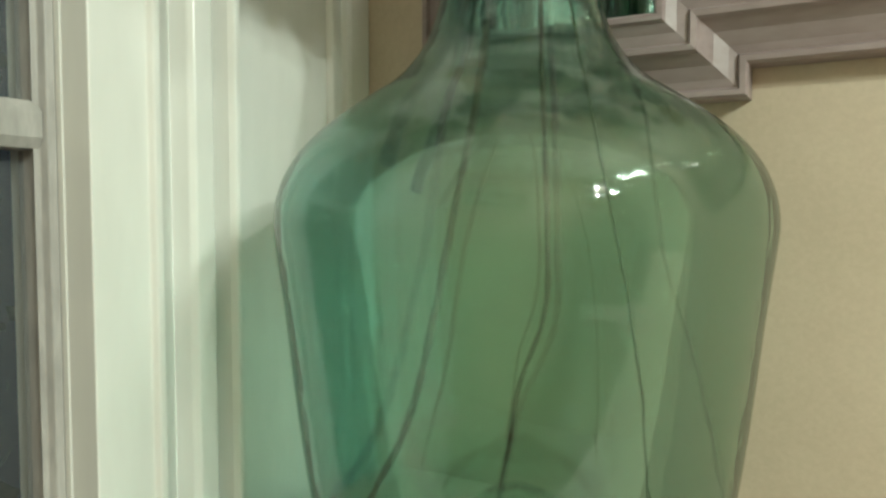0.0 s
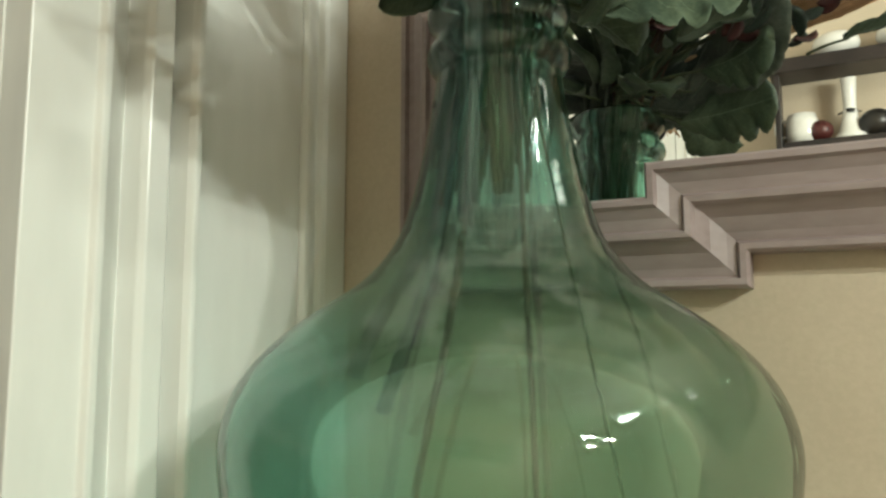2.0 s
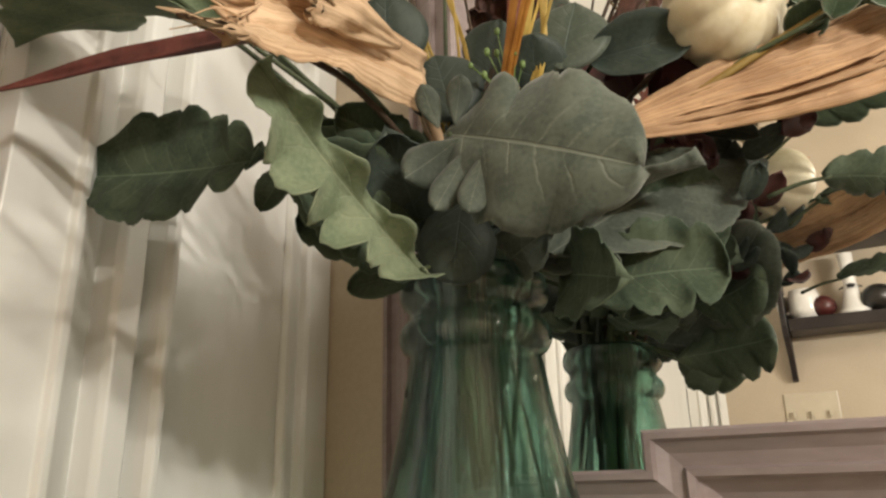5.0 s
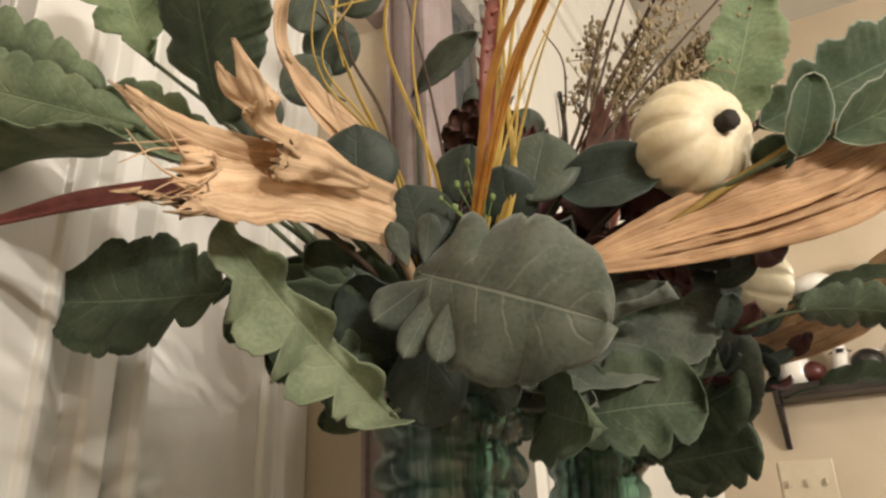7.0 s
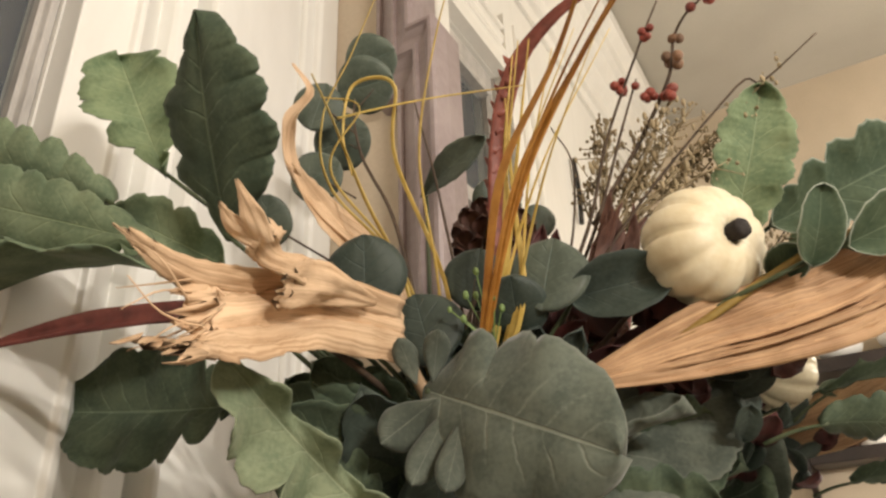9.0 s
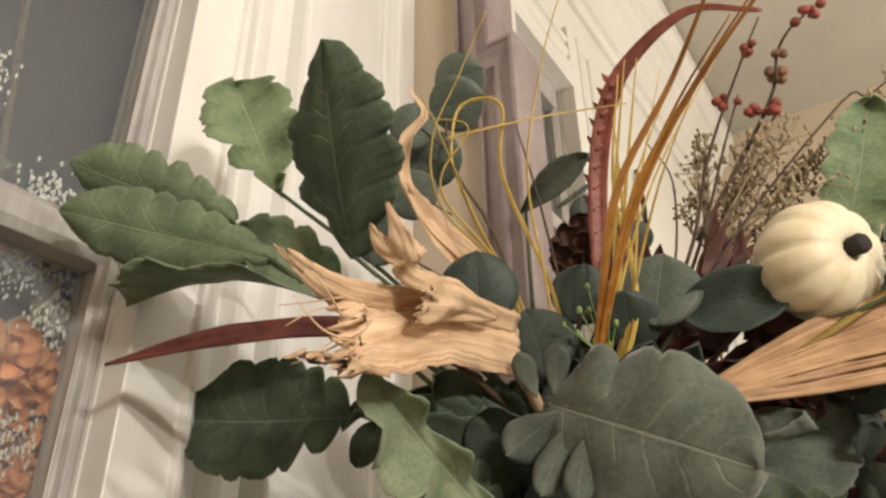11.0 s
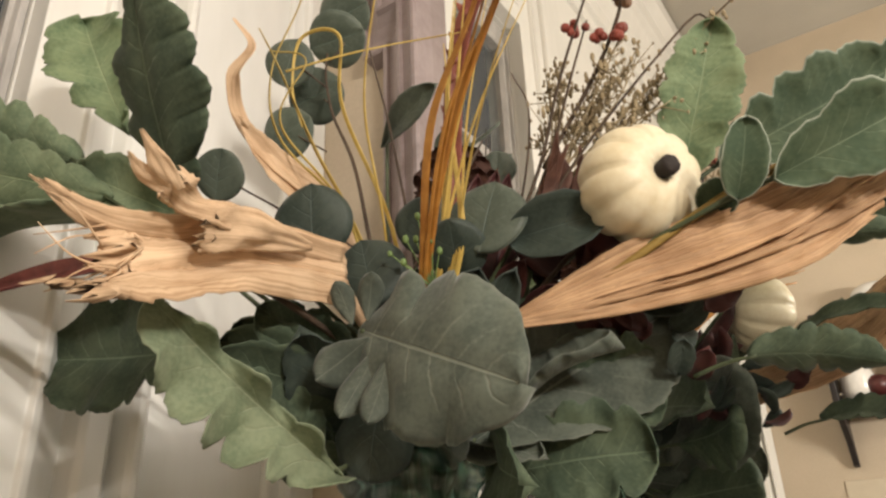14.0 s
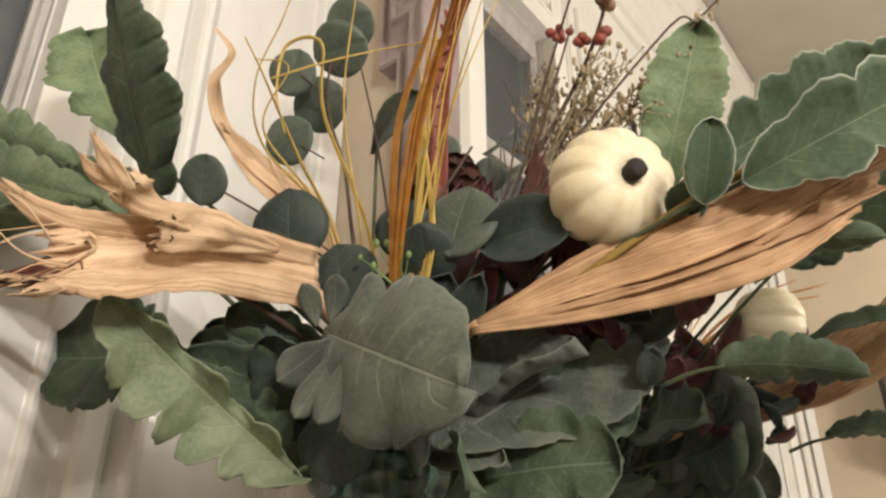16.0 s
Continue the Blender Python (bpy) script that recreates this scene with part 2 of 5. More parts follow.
M_PLATE = surface("switch_plastic", (0.54, 0.47, 0.36), (0.60, 0.53, 0.41), 0.35, 10, 60, 0.05)
M_BOTTLE = bottle_glass("green_bottle_glass", (0.876, 0.984, 0.952), 0.34, 1.0, 1.0)
M_NECK = bottle_glass("green_neck_glass", (0.765, 0.920, 0.875), 0.36, 2.0, 0.0)
M_PANE = pane_glass("window_glass", 0.09)
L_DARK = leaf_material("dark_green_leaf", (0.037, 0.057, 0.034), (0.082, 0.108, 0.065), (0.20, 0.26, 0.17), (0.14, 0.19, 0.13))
L_MID = leaf_material("mid_green_leaf", (0.105, 0.145, 0.085), (0.190, 0.236, 0.142), (0.28, 0.34, 0.19), (0.24, 0.30, 0.2))
L_PALE = leaf_material("pale_green_leaf", (0.115, 0.170, 0.090), (0.215, 0.275, 0.150), (0.34, 0.40, 0.24), (0.33, 0.38, 0.26))
L_MINT = leaf_material("mint_green_leaf", (0.150, 0.195, 0.115), (0.260, 0.305, 0.190), (0.38, 0.42, 0.28), (0.36, 0.40, 0.28))
L_GREY = leaf_material("velvet_grey_leaf", (0.055, 0.068, 0.053), (0.112, 0.128, 0.100), (0.29, 0.31, 0.25), (0.26, 0.28, 0.23), sheen=0.15, veins=7)
L_RIM = leaf_material("pale_rimmed_leaf", (0.048, 0.078, 0.044), (0.090, 0.124, 0.072), (0.24, 0.30, 0.2), (0.46, 0.50, 0.42), edge=0.65)
L_EUC = leaf_material("eucalyptus_leaf", (0.066, 0.084, 0.064), (0.112, 0.134, 0.104), (0.12, 0.17, 0.14), (0.15, 0.19, 0.17), rough=0.5, veins=5)
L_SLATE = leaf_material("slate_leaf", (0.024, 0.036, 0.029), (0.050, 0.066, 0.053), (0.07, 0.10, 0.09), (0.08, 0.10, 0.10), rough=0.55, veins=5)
M_POD = surface("dark_red_pod", (0.085, 0.022, 0.018), (0.19, 0.055, 0.042), 0.5, 40, 200, 0.5)
M_DARKSTEM = surface("dark_stem", (0.012, 0.020, 0.013), (0.035, 0.045, 0.028), 0.5, 40, 200, 0.3)
M_STUB = surface("pumpkin_stub", (0.010, 0.007, 0.006), (0.035, 0.025, 0.02), 0.8, 60, 300, 0.8)
M_STEM = surface("green_stem", (0.035, 0.050, 0.022), (0.08, 0.10, 0.045), 0.6, 30, 300, 0.3)
M_TWIG = surface("brown_twig", (0.045, 0.028, 0.018), (0.10, 0.065, 0.04), 0.7, 40, 300, 0.5)
M_HUSK = fibre_material("dried_corn_husk", (0.43, 0.265, 0.145), (0.76, 0.55, 0.36))
M_REED = fibre_material("palm_fibre_husk", (0.25, 0.130, 0.062), (0.60, 0.39, 0.225))
M_GRASS_Y = surface("yellow_grass", (0.50, 0.33, 0.06), (0.72, 0.54, 0.16), 0.45, 30, 200, 0.2, rand=0.2)
M_GRASS_O = surface("orange_grass", (0.30, 0.115, 0.015), (0.52, 0.25, 0.05), 0.45, 30, 200, 0.2, rand=0.15)
M_STALK = surface("olive_stalk", (0.20, 0.125, 0.025), (0.34, 0.23, 0.06), 0.5, 30, 200, 0.3)
M_RED = surface("red_pod", (0.13, 0.030, 0.020), (0.28, 0.078, 0.052), 0.5, 40, 200, 0.5)
M_MAROON = surface("maroon_leaf", (0.034, 0.008, 0.008), (0.095, 0.022, 0.020), 0.55, 40, 200, 0.4)
M_CONE = surface("pine_cone", (0.055, 0.022, 0.016), (0.15, 0.068, 0.046), 0.6, 40, 200, 0.5)
M_PUMPKIN = surface("cream_pumpkin", (0.68, 0.58, 0.38), (0.80, 0.73, 0.55), 0.45, 22, 260, 0.25, dist=0.0015)
M_BERRY = surface("red_berry", (0.17, 0.028, 0.020), (0.31, 0.070, 0.045), 0.35, 60, 300, 0.3, rand=0.3)
M_SEED = surface("brown_seed", (0.12, 0.06, 0.03), (0.24, 0.13, 0.07), 0.5, 60, 300, 0.3, rand=0.3)
M_FILL = surface("dried_filler", (0.17, 0.125, 0.065), (0.42, 0.34, 0.21), 0.8, 60, 300, 0.3)
M_MUM = surface("orange_petal", (0.66, 0.24, 0.09), (0.84, 0.46, 0.24), 0.6, 60, 300, 0.3, rand=0.15)
M_DRYWHITE = surface("white_dried_flower", (0.70, 0.68, 0.60), (0.85, 0.83, 0.76), 0.8, 60, 300, 0.3)
M_BUD = surface("green_bud", (0.10, 0.17, 0.05), (0.20, 0.30, 0.10), 0.5, 60, 300, 0.2)
M_SHRUB = surface("night_shrub", (0.03, 0.045, 0.03), (0.08, 0.10, 0.07), 0.6, 20, 100, 0.2)


# ---- mesh helpers ----
def mesh_of(name, verts, faces, material, smooth=True, uvs=None):
    me = bpy.data.meshes.new(name)
    me.from_pydata([tuple(v) for v in verts], [], faces)
    me.materials.append(material)
    if smooth:
        me.polygons.foreach_set("use_smooth", [True] * len(me.polygons))
    if uvs is not None:
        lay = me.uv_layers.new(name="UVMap")
        for lp in me.loops:
            lay.data[lp.index].uv = uvs[lp.vertex_index]
    me.update()
    return me


STRIP_UV = []


def part(name, geo, material, parent=None, label="", smooth=True, uvs=None):
    if uvs is None and material in (M_HUSK, M_REED) and len(STRIP_UV) == len(geo[0]):
        uvs = STRIP_UV
    ob = new(name, mesh_of(name, geo[0], geo[1], material, smooth, uvs))
    if parent is not None:
        ob.parent = parent
    return tagged(ob, label)


def thing(name, label, category, group="", kind="", at=(0, 0, 0)):
    e = new(name)
    e.empty_display_size = 0.01
    return tagged(e, label, category, group, kind)


def box(x0, y0, z0, x1, y1, z1):
    v = [(x, y, z) for x in (x0, x1) for y in (y0, y1) for z in (z0, z1)]
    return v, [(0, 1, 3, 2), (4, 6, 7, 5), (0, 4, 5, 1), (2, 3, 7, 6), (0, 2, 6, 4), (1, 5, 7, 3)]


def join(*geos):
    v, f = [], []
    for gv, gf in geos:
        o = len(v)
        v += list(gv)
        f += [tuple(i + o for i in q) for q in gf]
    return v, f


def bevel(ob, w, seg=2):
    m = ob.modifiers.new("bevel", "BEVEL")
    m.width, m.segments, m.limit_method = w, seg, "ANGLE"
    return ob


def spline(pts, n):
    """Smooth points through the given ones."""
    p = [Vector(q) for q in pts]
    if len(p) == 2:
        return [p[0].lerp(p[1], i / (n - 1)) for i in range(n)]
    p = [2 * p[0] - p[1]] + p + [2 * p[-1] - p[-2]]
    out = []
    for i in range(n):
        s = i / (n - 1) * (len(p) - 3)
        k = min(int(s), len(p) - 4)
        t = s - k
        a, b, c, d = p[k:k + 4]
        out.append(0.5 * (2 * b + (c - a) * t + (2 * a - 5 * b + 4 * c - d) * t * t + (3 * b - a - 3 * c + d) * t ** 3))
    return out


def tube(pts, r0, r1, n=14, sides=6, flat=1.0, wob=0.0):
    """A tapered stem along points."""
    c = spline(pts, n)
    v, f = [], []
    side = Vector((0.3, 0.9, 0.2)).normalized()
    for i, p in enumerate(c):
        d = (c[min(i + 1, n - 1)] - c[max(i - 1, 0)]).normalized()
        a = (side - d * side.dot(d)).normalized()
        b = d.cross(a)
        r = r0 + (r1 - r0) * i / (n - 1)
        r *= 1 + wob * math.sin(i * 2.4 + p.x * 90)
        for k in range(sides):
            q = 2 * math.pi * k / sides
            v.append(p + a * math.cos(q) * r + b * math.sin(q) * r * flat)
    for i in range(n - 1):
        for k in range(sides):
            f.append((i * sides + k, i * sides + (k + 1) % sides, (i + 1) * sides + (k + 1) % sides, (i + 1) * sides + k))
    f.append(tuple(range(sides))[::-1])
    f.append(tuple((n - 1) * sides + k for k in range(sides)))
    return v, f


def lathe(profile, n=48, ripple=None):
    v, f = [], []
    for r, z in profile:
        for k in range(n):
            a = 2 * math.pi * k / n
            q = r * (ripple(a, z) if ripple else 1)
            v.append((q * math.cos(a), q * math.sin(a), z))
    for i in range(len(profile) - 1):
        for k in range(n):
            f.append((i * n + k, i * n + (k + 1) % n, (i + 1) * n + (k + 1) % n, (i + 1) * n + k))
    return v, f


def ball(c, r, seg=8, rings=6, sz=1.0):
    v = [(c[0], c[1], c[2] + r * sz)]
    for i in range(1, rings):
        t = math.pi * i / rings
        for k in range(seg):
            a = 2 * math.pi * k / seg
            v.append((c[0] + r * math.sin(t) * math.cos(a), c[1] + r * math.sin(t) * math.sin(a), c[2] + r * sz * math.cos(t)))
    v.append((c[0], c[1], c[2] - r * sz))
    f = [(0, 1 + k, 1 + (k + 1) % seg) for k in range(seg)]
    for i in range(rings - 2):
        for k in range(seg):
            f.append((1 + i * seg + k, 1 + (i + 1) * seg + k, 1 + (i + 1) * seg + (k + 1) % seg, 1 + i * seg + (k + 1) % seg))
    e = len(v) - 1
    f += [(e, e - seg + (k + 1) % seg, e - seg + k) for k in range(seg)]
    return v, f


def blade(base, tip, width, face, lobes=7, cut=0.15, cup=0.15, bend=0.1, fat=0.45, wave=0.04, blunt=0.5, nu=44, nv=9, seed=0, skew=0.0, basecut=0.0, teeth=0.05, notch=0.55, sweep=0.10, sides=(1.0, 1.0), decay=1.7):
    """A leaf from base to tip. face: the way its upper side looks. cut: how deep the lobes are cut; fat: where along it is broadest."""
    rnd = random.Random(seed)
    base, tip = Vector(base), Vector(tip)
    d = tip - base
    L = d.length
    d.normalize()
    s = d.cross(Vector(face)).normalized()
    n = s.cross(d)
    v, f, uv = [], [], []
    ph = [rnd.random() * 6 for _ in range(4)]
    p = math.log(0.5) / math.log(fat)
    for i in range(nu):
        u = i / (nu - 1)
        w = max(math.sin(math.pi * u ** p), 0.0) ** blunt
        for j in range(nv):
            k = 2 * j / (nv - 1) - 1
            sgn = 1 if k > 0 else -1
            sc = abs(math.sin(math.pi * (lobes * u + (0.25 if sgn > 0 else 0.0) + 0.15 * math.sin(ph[0] + 5 * u)))) ** notch
            edge = 1 - cut * (1 + basecut * (1 - u) ** decay) * (1 - sc) * (1 + 0.35 * math.sin(ph[1] + 9 * u + sgn))
            edge -= teeth * abs(math.sin(math.pi * (lobes * 3.3 * u + ph[3] + 0.3 * sgn)))
            hw = width / 2 * w * max(edge, 0.12)
            hw *= sides[1] if sgn > 0 else sides[0]
            off = k * hw
            along = u * L + abs(k) ** 1.5 * width * sweep * w * (1 - u * 0.5)
            up = cup * width * (k * k) + bend * L * math.sin(math.pi * u) * 1.0
            up += wave * width * math.sin(ph[2] + 2 * math.pi * lobes * 0.5 * u + sgn * 0.8) * abs(k) ** 1.5 - 0.03 * width * math.exp(-(k / 0.16) ** 2)
            v.append(base + d * along + s * (off + skew * width * math.sin(math.pi * u)) + n * up)
            uv.append((u, 0.5 + k / 2))
    for i in range(nu - 1):
        for j in range(nv - 1):
            f.append((i * nv + j, i * nv + j + 1, (i + 1) * nv + j + 1, (i + 1) * nv + j))
    return (v, f), uv


def solid(ob, t=0.0007):
    m = ob.modifiers.new("thickness", "SOLIDIFY")
    m.thickness, m.offset = t, 0
    return ob


def ribbon(pts, width, face, n=30, nv=5, curl=0.3, rag=0.25, seed=0, twist=0.0, taper=(0.4, 1.0, 0.3), fold=0.0, crumple=0.0):
    """A dry strip (husk, pod) along points, with folds and a ragged end."""
    rnd = random.Random(seed)
    c = spline(pts, n)
    v, f = [], []
    ph = rnd.random() * 6
    for i, p in enumerate(c):
        u = i / (n - 1)
        d = (c[min(i + 1, n - 1)] - c[max(i - 1, 0)]).normalized()
        s = d.cross(Vector(face)).normalized()
        nn = s.cross(d)
        a = twist * u
        s, nn = s * math.cos(a) + nn * math.sin(a), nn * math.cos(a) - s * math.sin(a)
        w = (taper[0] + (taper[1] - taper[0]) * min(u * 2, 1)) if u < 0.5 else taper[1] + (taper[2] - taper[1]) * (u - 0.5) * 2
        for j in range(nv):
            k = 2 * j / (nv - 1) - 1
            r = 1 + rag * 0.5 * math.sin(7 * u + ph + k) * u + rag * 0.4 * rnd.uniform(-1, 1) * (u ** 3)
            up = width * (curl * (k * k - 0.4) + fold * math.sin(k * 9 + ph + u * 2) + 0.05 * math.sin(11 * u + 3 * k + ph))
            if crumple:
                q = p + s * k * width
                up += crumple * width * (noise.noise(q * 90) + 0.6 * noise.noise(q * 260))
            v.append(p + s * (k * width * w * r / 2) + nn * up * w + d * (rag * width * 0.5 * rnd.uniform(-1, 1) * (u > 0.9)))
    STRIP_UV[:] = [(i / (n - 1) + 0.37 * seed, j / (nv - 1) + 0.61 * seed) for i in range(n) for j in range(nv)]
    for i in range(n - 1):
        for j in range(nv - 1):
            f.append((i * nv + j, i * nv + j + 1, (i + 1) * nv + j + 1, (i + 1) * nv + j))
    return v, f


def extrude_profile(profile, a, b, axis):
    """A moulding: profile points (x, y) or such, carried from a to b along the axis."""
    v, f = [], []
    for t in (a, b):
        for p, q in profile:
            v.append({"z": (p, q, t), "y": (p, t, q), "x": (t, p, q)}[axis])
    n = len(profile)
    for i in range(n):
        f.append((i, (i + 1) % n, n + (i + 1) % n, n + i))
    f += [tuple(range(n))[::-1], tuple(range(n, 2 * n))]
    return v, f


# ---- the room ----
WX, NY, SY, EX, CZ = -0.43, 0.606, -1.20, 6.50, 2.725   # left wall, mirror wall, back wall, right wall, ceiling

WIN_A, WIN_B, WIN_LO, WIN_HI = 0.045, 0.285, 0.30, 2.115
w = part("wall_west", join(box(WX - 0.055, SY - 0.12, 0, WX, WIN_A, CZ), box(WX - 0.055, WIN_B, 0, WX, NY + 0.12, CZ),
         box(WX - 0.055, WIN_A, 0, WX, WIN_B, WIN_LO), box(WX - 0.055, WIN_A, WIN_HI, WX, WIN_B, CZ)), M_WHITE, smooth=False)
tagged(w, "white painted panelled wall with a narrow window", "wall", kind="structure")
w = part("wall_north", box(WX, NY, 0, EX + 0.12, NY + 0.12, CZ), M_TAN, smooth=False)
tagged(w, "tan painted wall behind the mirror", "wall", kind="structure")
w = part("wall_south", box(WX, SY - 0.12, 0, EX + 0.12, SY, CZ), M_TAN, smooth=False)
tagged(w, "tan painted wall with a dark shelf", "wall", kind="structure")
w = part("wall_east", box(EX, SY, 0, EX + 0.12, NY, CZ), M_TAN, smooth=False)
tagged(w, "plain tan painted wall", "wall", kind="structure")
w = part("floor", box(WX, SY, -0.1, EX, NY, 0), M_FLOOR, smooth=False)
tagged(w, "brown wooden floor", "floor", kind="structure")
w = part("ceiling", box(WX - 0.055, SY - 0.12, CZ, EX + 0.12, NY + 0.12, CZ + 0.1), M_CEIL, smooth=False)
tagged(w, "beige painted ceiling", "ceiling", kind="structure")

# fluted casing between window and corner: (distance along the wall, how proud it stands)
CASING = [(0.0, 0.0), (0.0, 0.026), (0.042, 0.026), (0.044, 0.031), (0.049, 0.031), (0.079, 0.004), (0.082, 0.019), (0.086, 0.023), (0.101, 0.024),
          (0.105, 0.019), (0.116, 0.003), (0.119, 0.021), (0.122, 0.026), (0.127, 0.026), (0.131, 0.019), (0.144, 0.003), (0.147, 0.0)]
c = part("trim_casing", extrude_profile([(WX + h, 0.286 + a) for a, h in CASING], 0.0, WIN_HI + 0.165, "z"), M_WHITE, smooth=False)
tagged(bevel(c, 0.0012), "white fluted window casing", "trim", kind="structure")
c = part("trim_casing", extrude_profile([(WX + h, 0.044 - a) for a, h in CASING], 0.0, WIN_HI + 0.165, "z"), M_WHITE, smooth=False)
tagged(bevel(c, 0.0012), "white fluted window casing", "trim", kind="structure")
c = part("trim_head", extrude_profile([(WX + h, WIN_HI + 0.001 + a) for a, h in CASING], 0.044, 0.286, "y"), M_WHITE, smooth=False)
tagged(bevel(c, 0.0012), "white fluted head casing over the window", "trim", kind="structure")
BEAD = [(0.0, 0.0), (0.0, 0.003), (0.002, 0.007), (0.007, 0.008), (0.009, 0.003), (0.020, 0.003), (0.022, 0.009), (0.026, 0.011), (0.055, 0.011), (0.055, 0.0)]
c = part("trim_corner_bead", extrude_profile([(WX + h, 0.550 + a) for a, h in BEAD], 0.0, 2.44, "z"), M_WHITE, smooth=False)
tagged(bevel(c, 0.001), "white corner moulding with two beads", "trim", kind="structure")
CROWN = [(0, 0), (0.012, 0), (0.014, 0.03), (0.03, 0.035), (0.035, 0.07), (0.06, 0.09), (0.08, 0.14), (0.10, 0.15), (0.105, 0.19), (0.13, 0.22), (0.135, 0.262), (0, 0.262)]
c = part("trim_crown", extrude_profile([(WX + h, 2.455 + a) for h, a in CROWN], SY, NY, "y"), M_WHITE, smooth=False)
tagged(bevel(c, 0.002), "white stepped cornice along the wall", "trim", kind="structure")
c = part("trim_corner_casing", extrude_profile([(WX + 0.002 + a * 0.70, SY + 0.001 + h) for a, h in CASING], 0.0, 2.2, "z"), M_WHITE, smooth=False)
tagged(bevel(c, 0.001), "white fluted door casing in the corner", "trim", kind="structure")

# window: sash, bars and panes
win = thing("window_1", "narrow white sash window with dark panes at night", "window", kind="structure")
for y0, y1 in ((0.277, 0.2845), (0.0455, 0.064)):
    s = -1 if y0 > 0.1 else 1
    inner, outer = (y0, y1) if s < 0 else (y1, y0)
    prof = [(WX - 0.034, outer), (WX - 0.004, outer), (WX - 0.004, outer + s * 0.006), (WX - 0.010, outer + s * 0.008), (WX - 0.010, outer + s * 0.012), (WX - 0.018, inner), (WX - 0.034, inner)]
    bevel(part("window_stile", extrude_profile(prof, WIN_LO, WIN_HI, "z"), M_SASH, win, "greyish white sash stile", False), 0.001)
for zc in (0.325, 0.612, 1.003, 1.394, 1.785, 2.09):
    h = 0.05 if zc in (0.325, 2.09) else 0.03
    prof = [(WX - 0.036, zc - h / 2), (WX - 0.010, zc - h / 2), (WX - 0.006, zc - h / 2 + 0.007), (WX - 0.006, zc + h / 2 - 0.007), (WX - 0.012, zc + h / 2), (WX - 0.036, zc + h / 2)]
    bevel(part("window_bar", extrude_profile(prof, 0.064, 0.277, "y"), M_SASH, win, "greyish white window bar", False), 0.001)
zs = (0.35, 0.597, 0.627, 0.988, 1.018, 1.379, 1.409, 1.770, 1.800, 2.065)
for z0, z1 in zip(zs[::2], zs[1::2]):
    p = part("pane", box(WX - 0.030, 0.0645, z0 + 0.0005, WX - 0.027, 0.2765, z1 - 0.0005), M_PANE, win, "dark window pane", False)
    p.visible_shadow = False

# dim shrub outside the window
rnd = random.Random(5)
v, f = [], []
for k in range(900):
    c = Vector((rnd.uniform(-1.6, -0.75), rnd.uniform(-0.6, 1.6), rnd.uniform(0.0, 1.25) + 0.1 * rnd.random()))
    d = Vector((rnd.uniform(-1, 1), rnd.uniform(-1, 1), rnd.uniform(-0.6, 1))).normalized() * rnd.uniform(0.02, 0.05)
    s = d.cross(Vector((rnd.uniform(-1, 1), rnd.uniform(-1, 1), rnd.uniform(-1, 1)))).normalized() * d.length * 0.35
    o = len(v)
    v += [c, c + d * 0.5 + s, c + d, c + d * 0.5 - s]
    f.append((o, o + 1, o + 2, o + 3))
tagged(part("shrub", (v, f), M_SHRUB, smooth=False), "dark shrub outside the window at night", "shrub", kind="stuff")

# mirror with eared frame
X0, X1, XS = -0.345, -0.318, -0.066
R0, R1, RS = 0.667, 0.640, 0.400
Z0, Z1, T0, T1, ZA, ZB = 1.034, 1.058, 1.920, 1.896, 1.300, 1.655
OUT = [(X0, Z0), (XS, Z0), (XS, Z1), (RS, Z1), (RS, Z0), (R0, Z0), (R0, ZA), (R1, ZA), (R1, ZB), (R0, ZB), (R0, T0), (RS, T0), (RS, T1), (XS, T1), (XS, T0), (X0, T0), (X0, ZB), (X1, ZB), (X1, ZA), (X0, ZA)]


def eared(w):
    """The frame's outline, set in by w."""
    out = []
    for i, (x, z) in enumerate(OUT):
        px, pz = OUT[i - 1]
        nx, nz = OUT[(i + 1) % len(OUT)]
        a, b = Vector((x - px, z - pz)).normalized(), Vector((nx - x, nz - z)).normalized()
        out.append((x + w * (-a.y - b.y), z + w * (a.x + b.x)))
    return out


mir = thing("mirror", "wall mirror in a mauve painted eared frame", "mirror")
FRAME = [(0.0, 0.0), (0.0, 0.022), (0.002, 0.025), (0.006, 0.025), (0.008, 0.021), (0.014, 0.023), (0.024, 0.029), (0.032, 0.038), (0.034, 0.044), (0.038, 0.045),
         (0.040, 0.041), (0.048, 0.043), (0.055, 0.048), (0.057, 0.052), (0.061, 0.052), (0.063, 0.049), (0.063, 0.0)]
v, f, n = [], [], len(OUT)
for a, h in FRAME:
    v += [(x, NY - 0.001 - h, z) for x, z in eared(a)]
for i in range(len(FRAME) - 1):
    for k in range(n):
        f.append((i * n + k, (i + 1) * n + k, (i + 1) * n + (k + 1) % n, i * n + (k + 1) % n))
part("frame", (v, f), M_MAUVE, mir, "mauve painted stepped moulding", False)
g = [(x, 0.5830, z) for x, z in eared(0.060)] + [(x, 0.588, z) for x, z in eared(0.060)]
part("mirror_glass", (g, [tuple(range(n)), tuple(range(n, 2 * n))[::-1]] + [(k, n + k, n + (k + 1) % n, (k + 1) % n) for k in range(n)]), M_MIRROR, mir, "silvered mirror glass", False)

# sideboard under the bottle
sb = thing("sideboard", "brown wooden sideboard against the wall", "sideboard")
bevel(part("top", box(-0.40, 0.20, 0.675, 1.0, 0.60, 0.700), M_WOOD, sb, smooth=False), 0.004)
bevel(part("body", box(-0.385, 0.23, 0.06, 0.985, 0.598, 0.675), M_WOOD, sb, smooth=False), 0.003)
